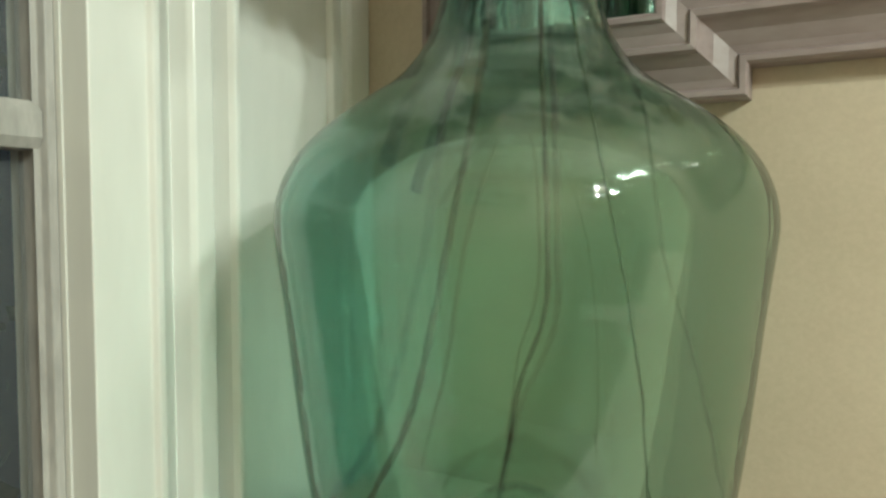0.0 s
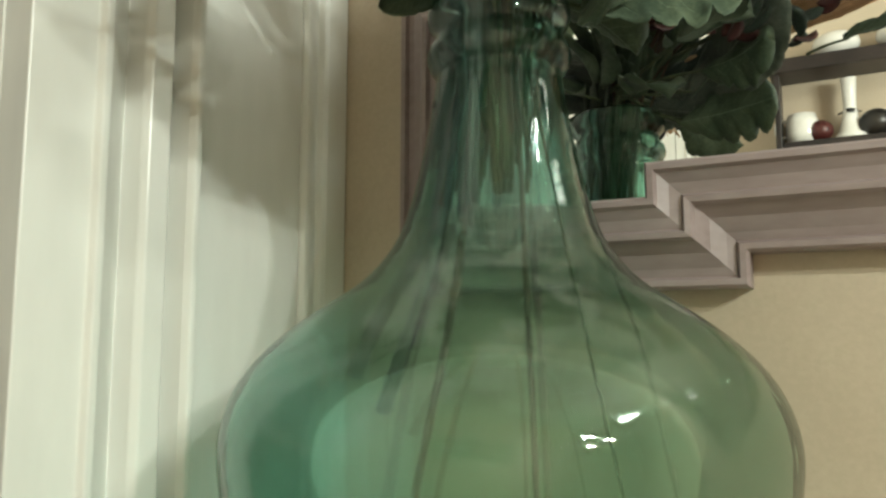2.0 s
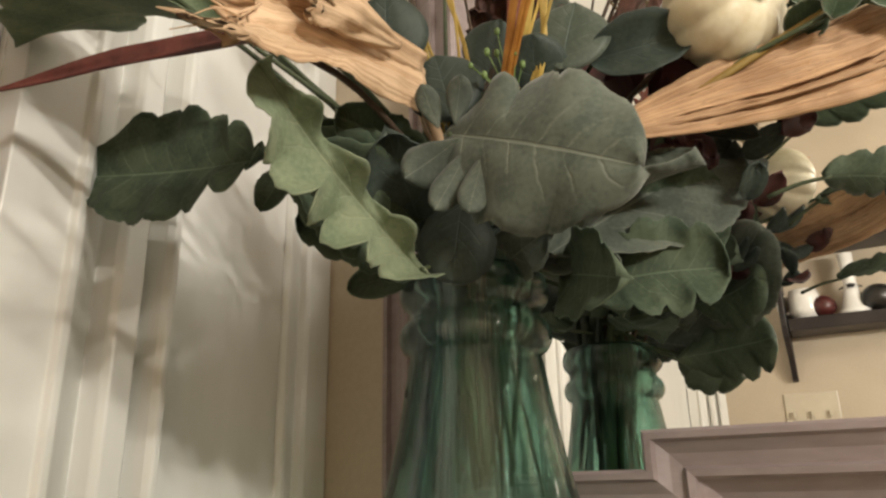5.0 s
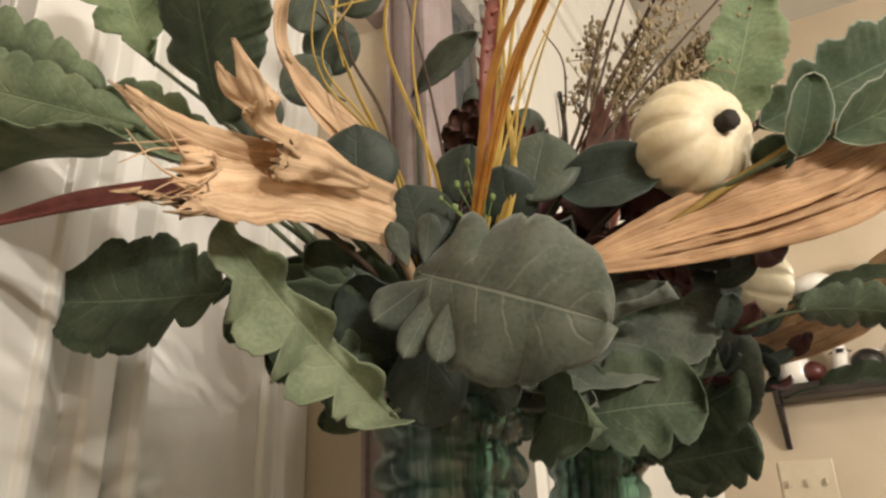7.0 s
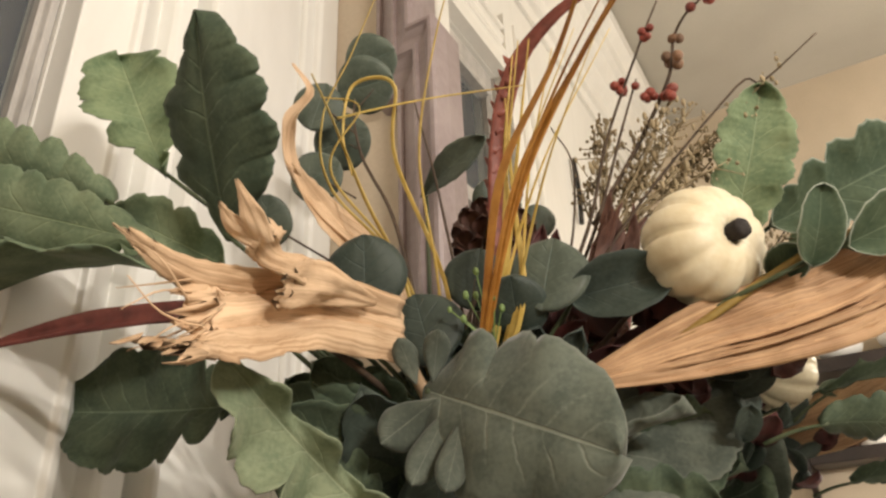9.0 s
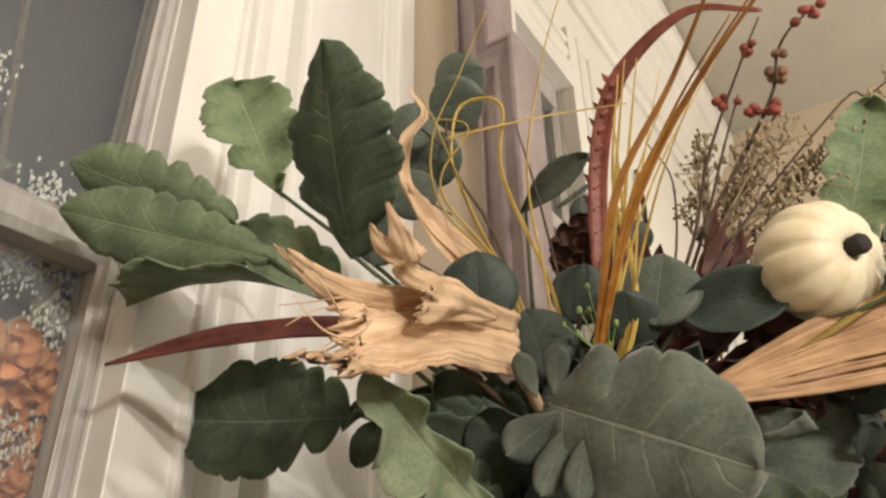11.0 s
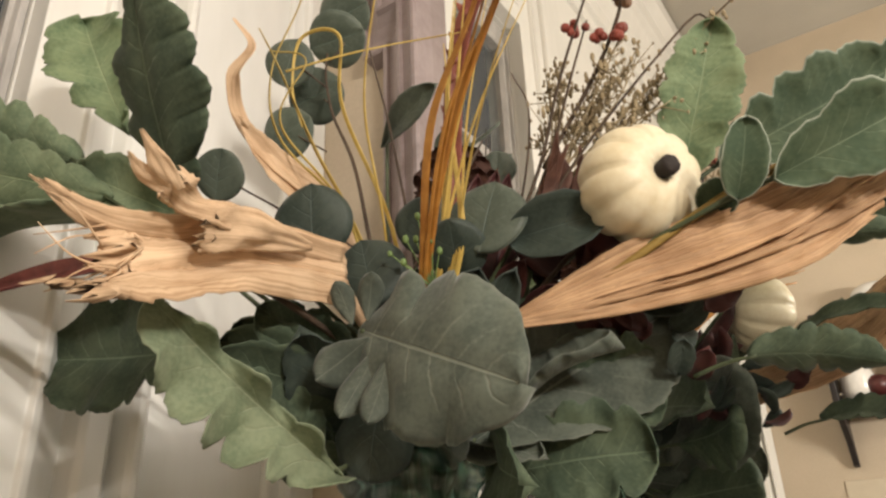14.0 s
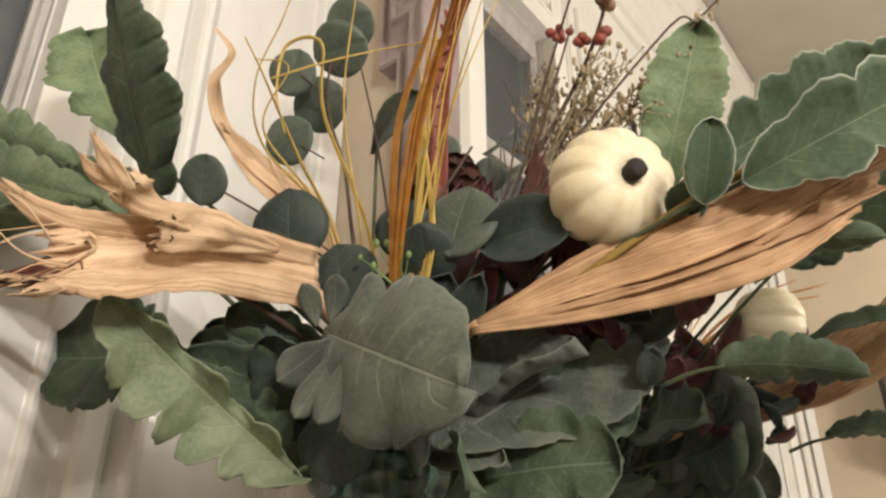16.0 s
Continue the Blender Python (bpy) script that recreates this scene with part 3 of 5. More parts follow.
for x in (-0.36, 0.93):
    for y in (0.25, 0.55):
        part("leg", box(x, y, 0.0, x + 0.04, y + 0.04, 0.06), M_WOOD, sb, smooth=False)

# shelf on the back wall, seen in the mirror
sh = thing("wall_shelf", "black wooden bracket shelf on the tan wall", "shelf")
SH0, SH1 = -0.140, 0.62
bevel(part("top_board", box(SH0 - 0.01, SY, 1.715, SH1 + 0.01, SY + 0.13, 1.755), M_BLACKWOOD, sh, smooth=False), 0.003)
bevel(part("lower_board", box(SH0 + 0.017, SY, 1.485, SH1 - 0.017, SY + 0.11, 1.520), M_BLACKWOOD, sh, smooth=False), 0.003)
for x in (SH0, SH1 - 0.015):
    prof = [(SY, 1.36), (SY + 0.02, 1.365), (SY + 0.045, 1.42), (SY + 0.11, 1.47), (SY + 0.12, 1.5), (SY + 0.12, 1.714), (SY, 1.714)]
    bevel(part("side_panel", extrude_profile(prof, x, x + 0.015, "x"), M_BLACKWOOD, sh, smooth=False), 0.002)
SHY = SY + 0.06


def mug(x, z, r, h):
    m = thing("mug", "white ceramic mug on the shelf", "mug", "white crockery on the shelf")
    b = part("body", lathe([(0, 0), (r * 0.8, 0), (r, h * 0.3), (r, h * 0.7), (r * 0.85, h), (r * 0.78, h), (r * 0.88, h * 0.6), (r * 0.7, 0.006), (0, 0.006)], 24), M_CERAMIC, m)
    b.location = (x, SHY, z)
    hd = part("handle", tube([(x - r * 0.7, SHY, z + h * 0.8), (x - r * 1.5, SHY, z + h * 0.85), (x - r * 1.5, SHY, z + h * 0.35), (x - r * 0.7, SHY, z + h * 0.25)], 0.005, 0.005, 16), M_CERAMIC, m)


def ball_thing(name, label, cat, x, z, r, mat, sz=0.9):
    t = part(name, ball((0, 0, r * sz), r, 20, 12, sz), mat)
    t.location = (x, SHY + 0.01, z)
    tagged(t, label, cat)


mug(-0.075, 1.520, 0.042, 0.085)
ball_thing("red_ornament", "dark red round ornament on the shelf", "ornament", -0.03, 1.520, 0.034, M_DARKRED)
cs = thing("candlestick", "white ceramic candlestick with a dark bow", "candlestick")
b = part("column", lathe([(0, 0), (0.042, 0), (0.042, 0.01), (0.030, 0.02), (0.019, 0.07), (0.016, 0.09), (0.019, 0.17), (0.021, 0.172), (0, 0.172)], 24), M_CERAMIC, cs)
b.location = (0.045, SHY, 1.520)
b = part("bow", ribbon([(0.015, SHY - 0.025, 1.60), (0.045, SHY + 0.024, 1.597), (0.075, SHY - 0.02, 1.60)], 0.012, (0, 1, 0)), M_BLACK, cs, "dark ribbon bow")
ball_thing("black_ornament", "black round ornament on the shelf", "ornament", 0.105, 1.520, 0.042, M_BLACK)
mug(0.19, 1.520, 0.045, 0.08)
ball_thing("red_ornament", "dark red round ornament on the shelf", "ornament", 0.27, 1.520, 0.036, M_DARKRED)
ball_thing("white_ornament", "white ruffled bowl on the shelf top", "bowl", 0.02, 1.755, 0.06, M_CERAMIC, 0.6)
ball_thing("white_ornament", "white ruffled bowl on the shelf top", "bowl", 0.18, 1.755, 0.065, M_CERAMIC, 0.6)
mug(0.33, 1.755, 0.045, 0.08)

sw = thing("light_switch", "cream three-way light switch plate", "light switch")
bevel(part("plate", box(-0.172, SY, 1.215, -0.035, SY + 0.006, 1.330), M_PLATE, sw, smooth=False), 0.003)
for x in (-0.150, -0.104, -0.058):
    part("toggle", box(x - 0.004, SY + 0.006, 1.262, x + 0.004, SY + 0.018, 1.280), M_PLATE, sw, smooth=False)

hd = part("iron_bar", tube([(WX + 0.010, -0.352, 1.965), (WX + 0.014, -0.354, 2.05), (WX + 0.010, -0.356, 2.146)], 0.006, 0.006, 10, 8), M_BLACK)
tagged(hd, "slender black iron bar fixed upright on white wall", "bar")

# ---- the bottle ----
BX, BY, BZ = -0.19, 0.445, 0.66
PROFILE = [(0.0, 0.102), (0.03, 0.092), (0.06, 0.066), (0.085, 0.046), (0.100, 0.040), (0.116, 0.046), (0.1245, 0.058), (0.1300, 0.078), (0.1375, 0.118), (0.1418, 0.147), (0.1460, 0.182), (0.1512, 0.229),
           (0.1553, 0.260), (0.1575, 0.280), (0.1560, 0.296), (0.1505, 0.312), (0.1400, 0.328), (0.1230, 0.344), (0.1020, 0.359), (0.0850, 0.370), (0.0720, 0.382), (0.0605, 0.399),
           (0.0530, 0.420), (0.0470, 0.444), (0.0420, 0.470), (0.0385, 0.492), (0.0375, 0.498), (0.0410, 0.501), (0.0438, 0.507), (0.0425, 0.514), (0.0385, 0.519), (0.0385, 0.524), (0.0425, 0.529),
           (0.0436, 0.536), (0.0415, 0.543), (0.0370, 0.546)]
inner = [(max(r - 0.0045, 0), z + (0.006 if r < 0.11 and z < 0.11 else 0)) for r, z in PROFILE if not 0.50 < z < 0.545]
inner = [(min(r, 0.0325) if z > 0.49 else r, z) for r, z in inner]
dense = []
for pr in (PROFILE, inner[::-1]):
    s = spline([(r, z, 0) for r, z in pr], len(pr) * 3)
    dense += [(max(q.x, 0.0), q.y) for q in s]
bottle = thing("demijohn_bottle", "large green glass demijohn with a ringed neck holding stems", "bottle")
top = max(range(len(dense)), key=lambda i: dense[i][1])
n1 = next(i for i, (r, z) in enumerate(dense) if z >= 0.405)
n2 = next(i for i, (r, z) in enumerate(dense) if z >= 0.4985)
n3 = next(i for i, (r, z) in enumerate(dense) if i > top and z <= 0.4985)
n4 = next(i for i, (r, z) in enumerate(dense) if i > top and z <= 0.405)
for nm, prof, mt, lb in (("lower_body", dense[:n1 + 1], M_BOTTLE, "tapering green glass body"), ("neck", dense[n1:n2 + 1], M_NECK, "thick green glass neck"), ("lip", dense[n2:n3 + 1], M_NECK, "ringed glass lip"),
                         ("neck_inner_wall", dense[n3:n4 + 1], M_NECK, "inner face of the neck"), ("inner_wall", dense[n4:], M_BOTTLE, "inner face of the glass")):
    p = part(nm, lathe(prof, 96), mt, bottle, lb)
    p.location = (BX, BY, BZ)

# ---- the arrangement ----
FRONT = Vector((0.42, -0.84, -0.25))
MOUTH = Vector((BX, BY, 1.215))
stem_rnd = random.Random(11)


def stem_path(base, deep=None):
    a = stem_rnd.uniform(0, 6.28)
    r = stem_rnd.uniform(0.004, 0.020)
    m = MOUTH + Vector((r * math.cos(a), r * math.sin(a), 0))
    low = m + Vector((0.6 * r * math.cos(a + 2), 0.6 * r * math.sin(a + 2), -(deep or stem_rnd.uniform(0.06, 0.13))))
    b = Vector(base)
    mid = m.lerp(b, 0.55) + Vector((0, 0, 0.15 * (b - m).length * (0.3 if b.z < 1.22 else 1) * 0.4))
    return [b, mid, m, low]


def leaf(kind, label, base, tip, width, mat, face=FRONT, seed=0, stem=True, **kw):
    t = thing(kind, label, "leaf", "leaves in the bottle")
    g, uv = blade(base, tip, width, face, seed=seed, **kw)
    solid(part("blade", g, mat, t, uvs=uv))
    if stem:
        b = Vector(base) + (Vector(tip) - Vector(base)).normalized() * 0.004
        part("stem", tube(stem_path(b), 0.0013, 0.0019, 16), M_STEM, t, "green stem")
    else:
        b = Vector(base) + (Vector(tip) - Vector(base)).normalized() * 0.004
        part("stem", tube([b, b.lerp(MOUTH, 0.08), b.lerp(MOUTH, 0.16) - Vector((0, 0, 0.003))], 0.0010, 0.0013, 8), M_STEM, t, "short green stalk")
    return t


LOBED = dict(lobes=6, cut=0.30, blunt=0.45)
t = leaf("lobed_leaf", "broad velvety grey-green lobed leaf facing forward", (-0.165, 0.366, 1.259), (-0.067, 0.352, 1.212), 0.084, L_GREY, Vector((-0.10, -0.95, 0.05)), 1, lobes=5.4, cut=0.05, basecut=7.0, decay=2.0, notch=0.7, teeth=0.015, cup=-0.12, bend=0.05, fat=0.52, blunt=0.40, wave=0.06, nu=150, nv=17, sweep=-0.12)
for b, e, w in (((-0.167, 0.364, 1.261), (-0.172, 0.356, 1.284), 0.013), ((-0.158, 0.365, 1.261), (-0.151, 0.360, 1.285), 0.014), ((-0.154, 0.362, 1.251), (-0.180, 0.352, 1.232), 0.023), ((-0.148, 0.362, 1.246), (-0.162, 0.350, 1.211), 0.016), ((-0.140, 0.361, 1.241), (-0.144, 0.349, 1.206), 0.015)):
    g, uv = blade(b, e, w, FRONT, lobes=1, cut=0.03, cup=-0.1, bend=-0.10, fat=0.62, seed=3, nu=16, nv=7, blunt=0.6)
    solid(part("lobe", g, L_GREY, t, uvs=uv))
leaf("lobed_leaf", "dark green lobed leaf hanging beside the window casing", (-0.268, 0.352, 1.266), (-0.410, 0.340, 1.283), 0.080, L_DARK, Vector((0.05, -1.0, 0.10)), 4, lobes=7.2, cut=0.06, basecut=14, decay=3.0, notch=0.6, teeth=0.02, nu=130, nv=15, cup=0.10, bend=-0.03, fat=0.60, blunt=0.50, sweep=-0.10)
leaf("small_leaf", "small dark green oval leaf", (-0.276, 0.376, 1.268), (-0.288, 0.368, 1.242), 0.020, L_DARK, FRONT, 5, lobes=2, cut=0.05, nu=20)
leaf("serrated_leaf", "pale green serrated leaf folded along its rib", (-0.181, 0.374, 1.188), (-0.199, 0.268, 1.257), 0.058, L_MINT, Vector((0.50, -0.8, 0.30)), 6, lobes=7, cut=0.30, basecut=1.0, notch=0.42, cup=0.12, bend=-0.04, fat=0.50, wave=0.13, nu=110, nv=15, sweep=0.12, sides=(1.18, 0.24))
leaf("lobed_leaf", "tall dark green lobed leaf standing upright", (-0.242, 0.302, 1.336), (-0.217, 0.241, 1.433), 0.088, L_DARK, Vector((-0.19, -0.81, -0.51)), 7, lobes=6, cut=0.10, basecut=2.2, notch=0.7, nu=130, nv=15, cup=-0.10, bend=0.03, fat=0.44, blunt=0.72, wave=0.025, teeth=0.03)
leaf("lobed_leaf", "mid green lobed leaf standing behind", (-0.312, 0.312, 1.406), (-0.336, 0.282, 1.489), 0.064, L_PALE, Vector((0.66, -0.5, -0.55)), 8, lobes=5, cut=0.16, basecut=2.5, notch=0.65, nu=90, fat=0.62, wave=0.08, sweep=0.0)
leaf("lobed_leaf", "mid green lobed leaf reaching toward the window", (-0.296, 0.298, 1.350), (-0.398, 0.219, 1.380), 0.050, L_MID, Vector((0.35, -0.75, -0.45)), 9, lobes=8, cut=0.07, basecut=6.0, decay=2.5, notch=0.65, nu=110, nv=13, cup=-0.12, bend=0.01, fat=0.58, sweep=0.0, teeth=0.03)
leaf("lobed_leaf", "mid green lobed leaf reaching toward the window", (-0.330, 0.292, 1.384), (-0.396, 0.217, 1.412), 0.052, L_MID, Vector((0.35, -0.6, -0.65)), 10, lobes=6, cut=0.12, basecut=3.0, notch=0.65, nu=100, cup=-0.15, bend=0.02, fat=0.55, sweep=0.0)
leaf("lobed_leaf", "green leaf seen edge-on", (-0.255, 0.310, 1.318), (-0.405, 0.278, 1.344), 0.105, L_MID, Vector((0.30, -0.30, 0.90)), 11, lobes=5, cut=0.20, cup=0.05, nu=80)
leaf("lobed_leaf", "small mid green leaf between the tall leaves", (-0.272, 0.330, 1.342), (-0.322, 0.289, 1.374), 0.042, L_MID, FRONT, 12, lobes=4, cut=0.3)
leaf("sage_leaf", "long grey-green sage leaf", (-0.203, 0.437, 1.418), (-0.139, 0.411, 1.428), 0.022, L_EUC, FRONT, 13, lobes=2, cut=0.03, cup=0.15, fat=0.6, blunt=0.7)
leaf("lobed_leaf", "light green lobed leaf standing upright", (-0.024, 0.500, 1.352), (0.018, 0.482, 1.446), 0.050, L_PALE, Vector((0.3, -0.85, -0.4)), 14, lobes=7, cut=0.16, notch=0.7, fat=0.55, nu=90, sweep=0.0, blunt=0.55)
leaf("lobed_leaf", "mid green lobed leaf with pale rim", (0.000, 0.500, 1.360), (0.112, 0.530, 1.405), 0.058, L_RIM, Vector((0.1, -0.9, -0.35)), 15, lobes=6, cut=0.28, notch=0.7, fat=0.5, bend=0.05, nu=90)
leaf("lobed_leaf", "mid green lobed leaf with pale rim", (0.032, 0.446, 1.314), (0.128, 0.468, 1.351), 0.047, L_RIM, Vector((0.2, -0.85, -0.4)), 16, lobes=4, cut=0.28, notch=0.7, fat=0.5, nu=90)
leaf("small_leaf", "small pale-rimmed leaf lobe", (0.016, 0.437, 1.304), (0.031, 0.420, 1.338), 0.024, L_RIM, FRONT, 17, lobes=2, cut=0.06, nu=20)
leaf("small_leaf", "small pale-rimmed leaf lobe", (-0.004, 0.452, 1.310), (0.016, 0.444, 1.318), 0.022, L_RIM, FRONT, 18, lobes=2, cut=0.06, nu=20)
leaf("lobed_leaf", "grey-green leaf turned sideways", (-0.138, 0.425, 1.204), (-0.046, 0.500, 1.276), 0.084, L_GREY, Vector((0.55, -0.80, 0.10)), 19, lobes=5, cut=0.07, fat=0.60, cup=0.10, bend=0.04, wave=0.02, teeth=0.025, nu=80, nv=13)
leaf("lobed_leaf", "dark green leaf under the big grey leaf", (-0.112, 0.458, 1.232), (-0.055, 0.500, 1.238), 0.060, L_DARK, Vector((0.3, -0.85, -0.2)), 20, lobes=5, cut=0.25, fat=0.6)
leaf("oval_leaf", "dark slate oval leaf hanging over the bottle mouth", (-0.168, 0.392, 1.236), (-0.172, 0.384, 1.186), 0.042, L_SLATE, FRONT, 21, lobes=1, cut=0.03, fat=0.55, cup=-0.12)
leaf("small_leaf", "small dark green leaf beside the neck", (-0.216, 0.420, 1.208), (-0.247, 0.398, 1.196), 0.022, L_DARK, FRONT, 22, lobes=2, cut=0.10, nu=20)
leaf("lobed_leaf", "dark green leaf behind the pale leaf", (-0.215, 0.405, 1.210), (-0.258, 0.362, 1.256), 0.040, L_DARK, FRONT, 23, lobes=5, cut=0.25)
leaf("lobed_leaf", "small grey-green lobed leaf at the bottle mouth", (-0.172, 0.436, 1.204), (-0.126, 0.412, 1.216), 0.032, L_GREY, FRONT, 24, lobes=3, cut=0.35)
leaf("lobed_leaf", "grey-green leaf at the bottle mouth", (-0.160, 0.440, 1.210), (-0.100, 0.440, 1.194), 0.030, L_GREY, Vector((0.3, -0.8, 0.3)), 25, lobes=3, cut=0.28)
leaf("lobed_leaf", "dark green deeply lobed leaf", (-0.135, 0.450, 1.190), (-0.052, 0.470, 1.196), 0.060, L_DARK, Vector((0.35, -0.85, 0.1)), 26, lobes=5, cut=0.30, fat=0.6)
leaf("lobed_leaf", "grey-green leaf with curled edge", (-0.125, 0.446, 1.218), (-0.052, 0.440, 1.244), 0.034, L_GREY, Vector((0.1, -0.6, 0.75)), 27, lobes=4, cut=0.25, cup=0.3)
leaf("lobed_leaf", "dark green lobed leaf low beside the neck", (-0.130, 0.440, 1.196), (-0.085, 0.395, 1.176), 0.050, L_DARK, FRONT, 28, lobes=4, cut=0.2)
leaf("lobed_leaf", "dark green lobed leaf behind the neck", (-0.170, 0.475, 1.215), (-0.125, 0.530, 1.190), 0.055, L_DARK, Vector((0.5, 0.6, 0.3)), 29, lobes=5, cut=0.2)
leaf("lobed_leaf", "dark green lobed leaf behind the neck", (-0.210, 0.480, 1.220), (-0.260, 0.520, 1.205), 0.055, L_DARK, Vector((-0.3, 0.6, 0.3)), 30, lobes=5, cut=0.2)
leaf("lobed_leaf", "dark green lobed leaf at the back of the bouquet", (-0.130, 0.475, 1.255), (-0.060, 0.530, 1.245), 0.065, L_DARK, Vector((0.3, 0.8, 0.2)), 31, lobes=5, cut=0.25)
leaf("lobed_leaf", "mid green lobed leaf at the back of the bouquet", (0.000, 0.480, 1.300), (0.080, 0.510, 1.296), 0.026, L_DARK, Vector((0.1, 0.7, 0.6)), 32, stem=False, lobes=6, cut=0.25)
leaf("lobed_leaf", "mid green lobed leaf at the back of the bouquet", (0.00, 0.470, 1.236), (0.060, 0.495, 1.226), 0.030, L_DARK, Vector((0.1, 0.7, 0.6)), 33, stem=False, lobes=6, cut=0.3)
leaf("arching_leaf", "long dark arching leaf under the pumpkin", (-0.098, 0.441, 1.268), (-0.050, 0.470, 1.312), 0.022, L_DARK, Vector((0.1, -0.4, -0.9)), 34, lobes=2, cut=0.04, bend=0.18, blunt=0.7)
leaf("dark_leaf", "dark slate leaf curled beside the pumpkin", (-0.104, 0.424, 1.312), (-0.048, 0.437, 1.318), 0.036, L_SLATE, FRONT, 35, lobes=1, cut=0.02, cup=0.25)


def disc_leaf(parent, c, r, mat, face, seed, up=(0, 0, 1)):
    c, n = Vector(c), Vector(face).normalized()
    u = (Vector(up) - n * n.dot(Vector(up))).normalized()
    g, uv = blade(c - u * r, c + u * r, 2.05 * r, n, lobes=1, cut=0.04, cup=-0.08, bend=0.03, fat=0.5, blunt=0.5, wave=0.03, nu=40, nv=11, seed=seed, teeth=0.0, sweep=0.0)
    return solid(part("leaf", g, mat, parent, uvs=uv), 0.0005)


euc = thing("eucalyptus_sprig", "eucalyptus sprig with round grey-green leaves", "sprig", "sprigs in the bottle")
part("stem", tube([(-0.19, 0.45, 1.10), (-0.192, 0.445, 1.22), (-0.205, 0.425, 1.34), (-0.225, 0.43, 1.41), (-0.262, 0.445, 1.48), (-0.275, 0.452, 1.54), (-0.266, 0.463, 1.60)], 0.0020, 0.0008, 40), M_TWIG, euc)
for i, (c, r, fc, up) in enumerate((((-0.267, 0.463, 1.590), 0.023, (0.3, -0.7, -0.75), (1, 0.3, 0.35)), ((-0.263, 0.450, 1.552), 0.024, (0.3, -0.6, -0.8), (1, 0.3, 0.1)), ((-0.289, 0.424, 1.525), 0.020, (0.5, -0.7, -0.3), (0.4, 0, 1)), ((-0.291, 0.457, 1.512), 0.024, (0.4, -0.8, -0.5), (1, 0, 0.1)), ((-0.296, 0.433, 1.466), 0.021, (0.4, -0.85, -0.3), (0.8, 0, 0.3)))):
    disc_leaf(euc, c, r, L_EUC, fc, 50 + i, up)
    part("leaf_stalk", tube([Vector(c) + Vector((0.006, 0.004, -0.004)), (-0.27, 0.45, c[2] - 0.02)], 0.0006, 0.0008, 6), M_TWIG, euc)
euc = thing("eucalyptus_sprig", "eucalyptus sprig with broad slate-green leaves", "sprig", "sprigs in the bottle")
part("stem", tube([(-0.18, 0.44, 1.12), (-0.18, 0.43, 1.22), (-0.17, 0.42, 1.30), (-0.15, 0.44, 1.36), (-0.145, 0.475, 1.42)], 0.0020, 0.0009, 30), M_TWIG, euc)
for i, (c, r, fc, mt) in enumerate((((-0.200, 0.366, 1.331), 0.023, FRONT, L_SLATE), ((-0.250, 0.336, 1.366), 0.016, (0.4, -0.8, -0.5), L_EUC), ((-0.167, 0.470, 1.423), 0.013, FRONT, L_EUC), ((-0.143, 0.492, 1.405), 0.013, FRONT, L_EUC), ((-0.160, 0.423, 1.339), 0.019, FRONT, L_SLATE), ((-0.175, 0.386, 1.300), 0.022, (0.3, -0.8, 0.1), L_SLATE), ((-0.128, 0.405, 1.306), 0.018, (0.2, -0.7, -0.6), L_SLATE), ((-0.110, 0.412, 1.325), 0.023, (0.25, -0.9, 0.1), L_EUC))):
    disc_leaf(euc, c, r, mt, fc, 60 + i, (0.3 * math.sin(i * 2.1), 0, 1))
    part("leaf_stalk", tube([Vector(c), Vector(c).lerp(Vector((-0.172, 0.43, 1.30)), 0.5), (-0.172, 0.43, 1.285)], 0.0006, 0.0009, 8), M_TWIG, euc)

# dark leaves under the torn husk, also added to shut lamp light off the wall
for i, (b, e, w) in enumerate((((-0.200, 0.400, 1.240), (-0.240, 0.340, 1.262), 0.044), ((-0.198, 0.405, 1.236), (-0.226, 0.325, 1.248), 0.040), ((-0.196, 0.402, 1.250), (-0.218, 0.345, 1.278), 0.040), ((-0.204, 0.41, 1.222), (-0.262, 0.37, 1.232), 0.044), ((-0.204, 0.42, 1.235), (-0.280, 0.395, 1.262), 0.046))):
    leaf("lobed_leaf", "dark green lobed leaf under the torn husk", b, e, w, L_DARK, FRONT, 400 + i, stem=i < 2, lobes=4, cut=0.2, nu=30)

# leaf added out of sight to close a gap where lamp light passed
leaf("lobed_leaf", "dark green leaf added behind the pale leaf to block light", (-0.205, 0.392, 1.192), (-0.236, 0.326, 1.238), 0.048, L_DARK, Vector((0.75, -0.6, 0.25)), 420, lobes=5, cut=0.22, basecut=1.5, notch=0.5, nu=60)

# dark leaves crowded into the bouquet's heart, added mainly to block lamp light
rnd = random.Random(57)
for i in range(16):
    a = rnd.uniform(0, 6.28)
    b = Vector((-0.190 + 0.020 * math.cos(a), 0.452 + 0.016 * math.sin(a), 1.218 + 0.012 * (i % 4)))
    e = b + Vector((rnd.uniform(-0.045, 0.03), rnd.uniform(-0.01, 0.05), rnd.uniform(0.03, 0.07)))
    leaf("small_leaf", "dark green leaf added in the bouquet heart to block light", b, e, rnd.uniform(0.034, 0.050), L_DARK, Vector((0.8, -0.55, 0.2 * math.sin(i))), 300 + i, stem=i % 3 == 0, lobes=4, cut=0.2, nu=26)

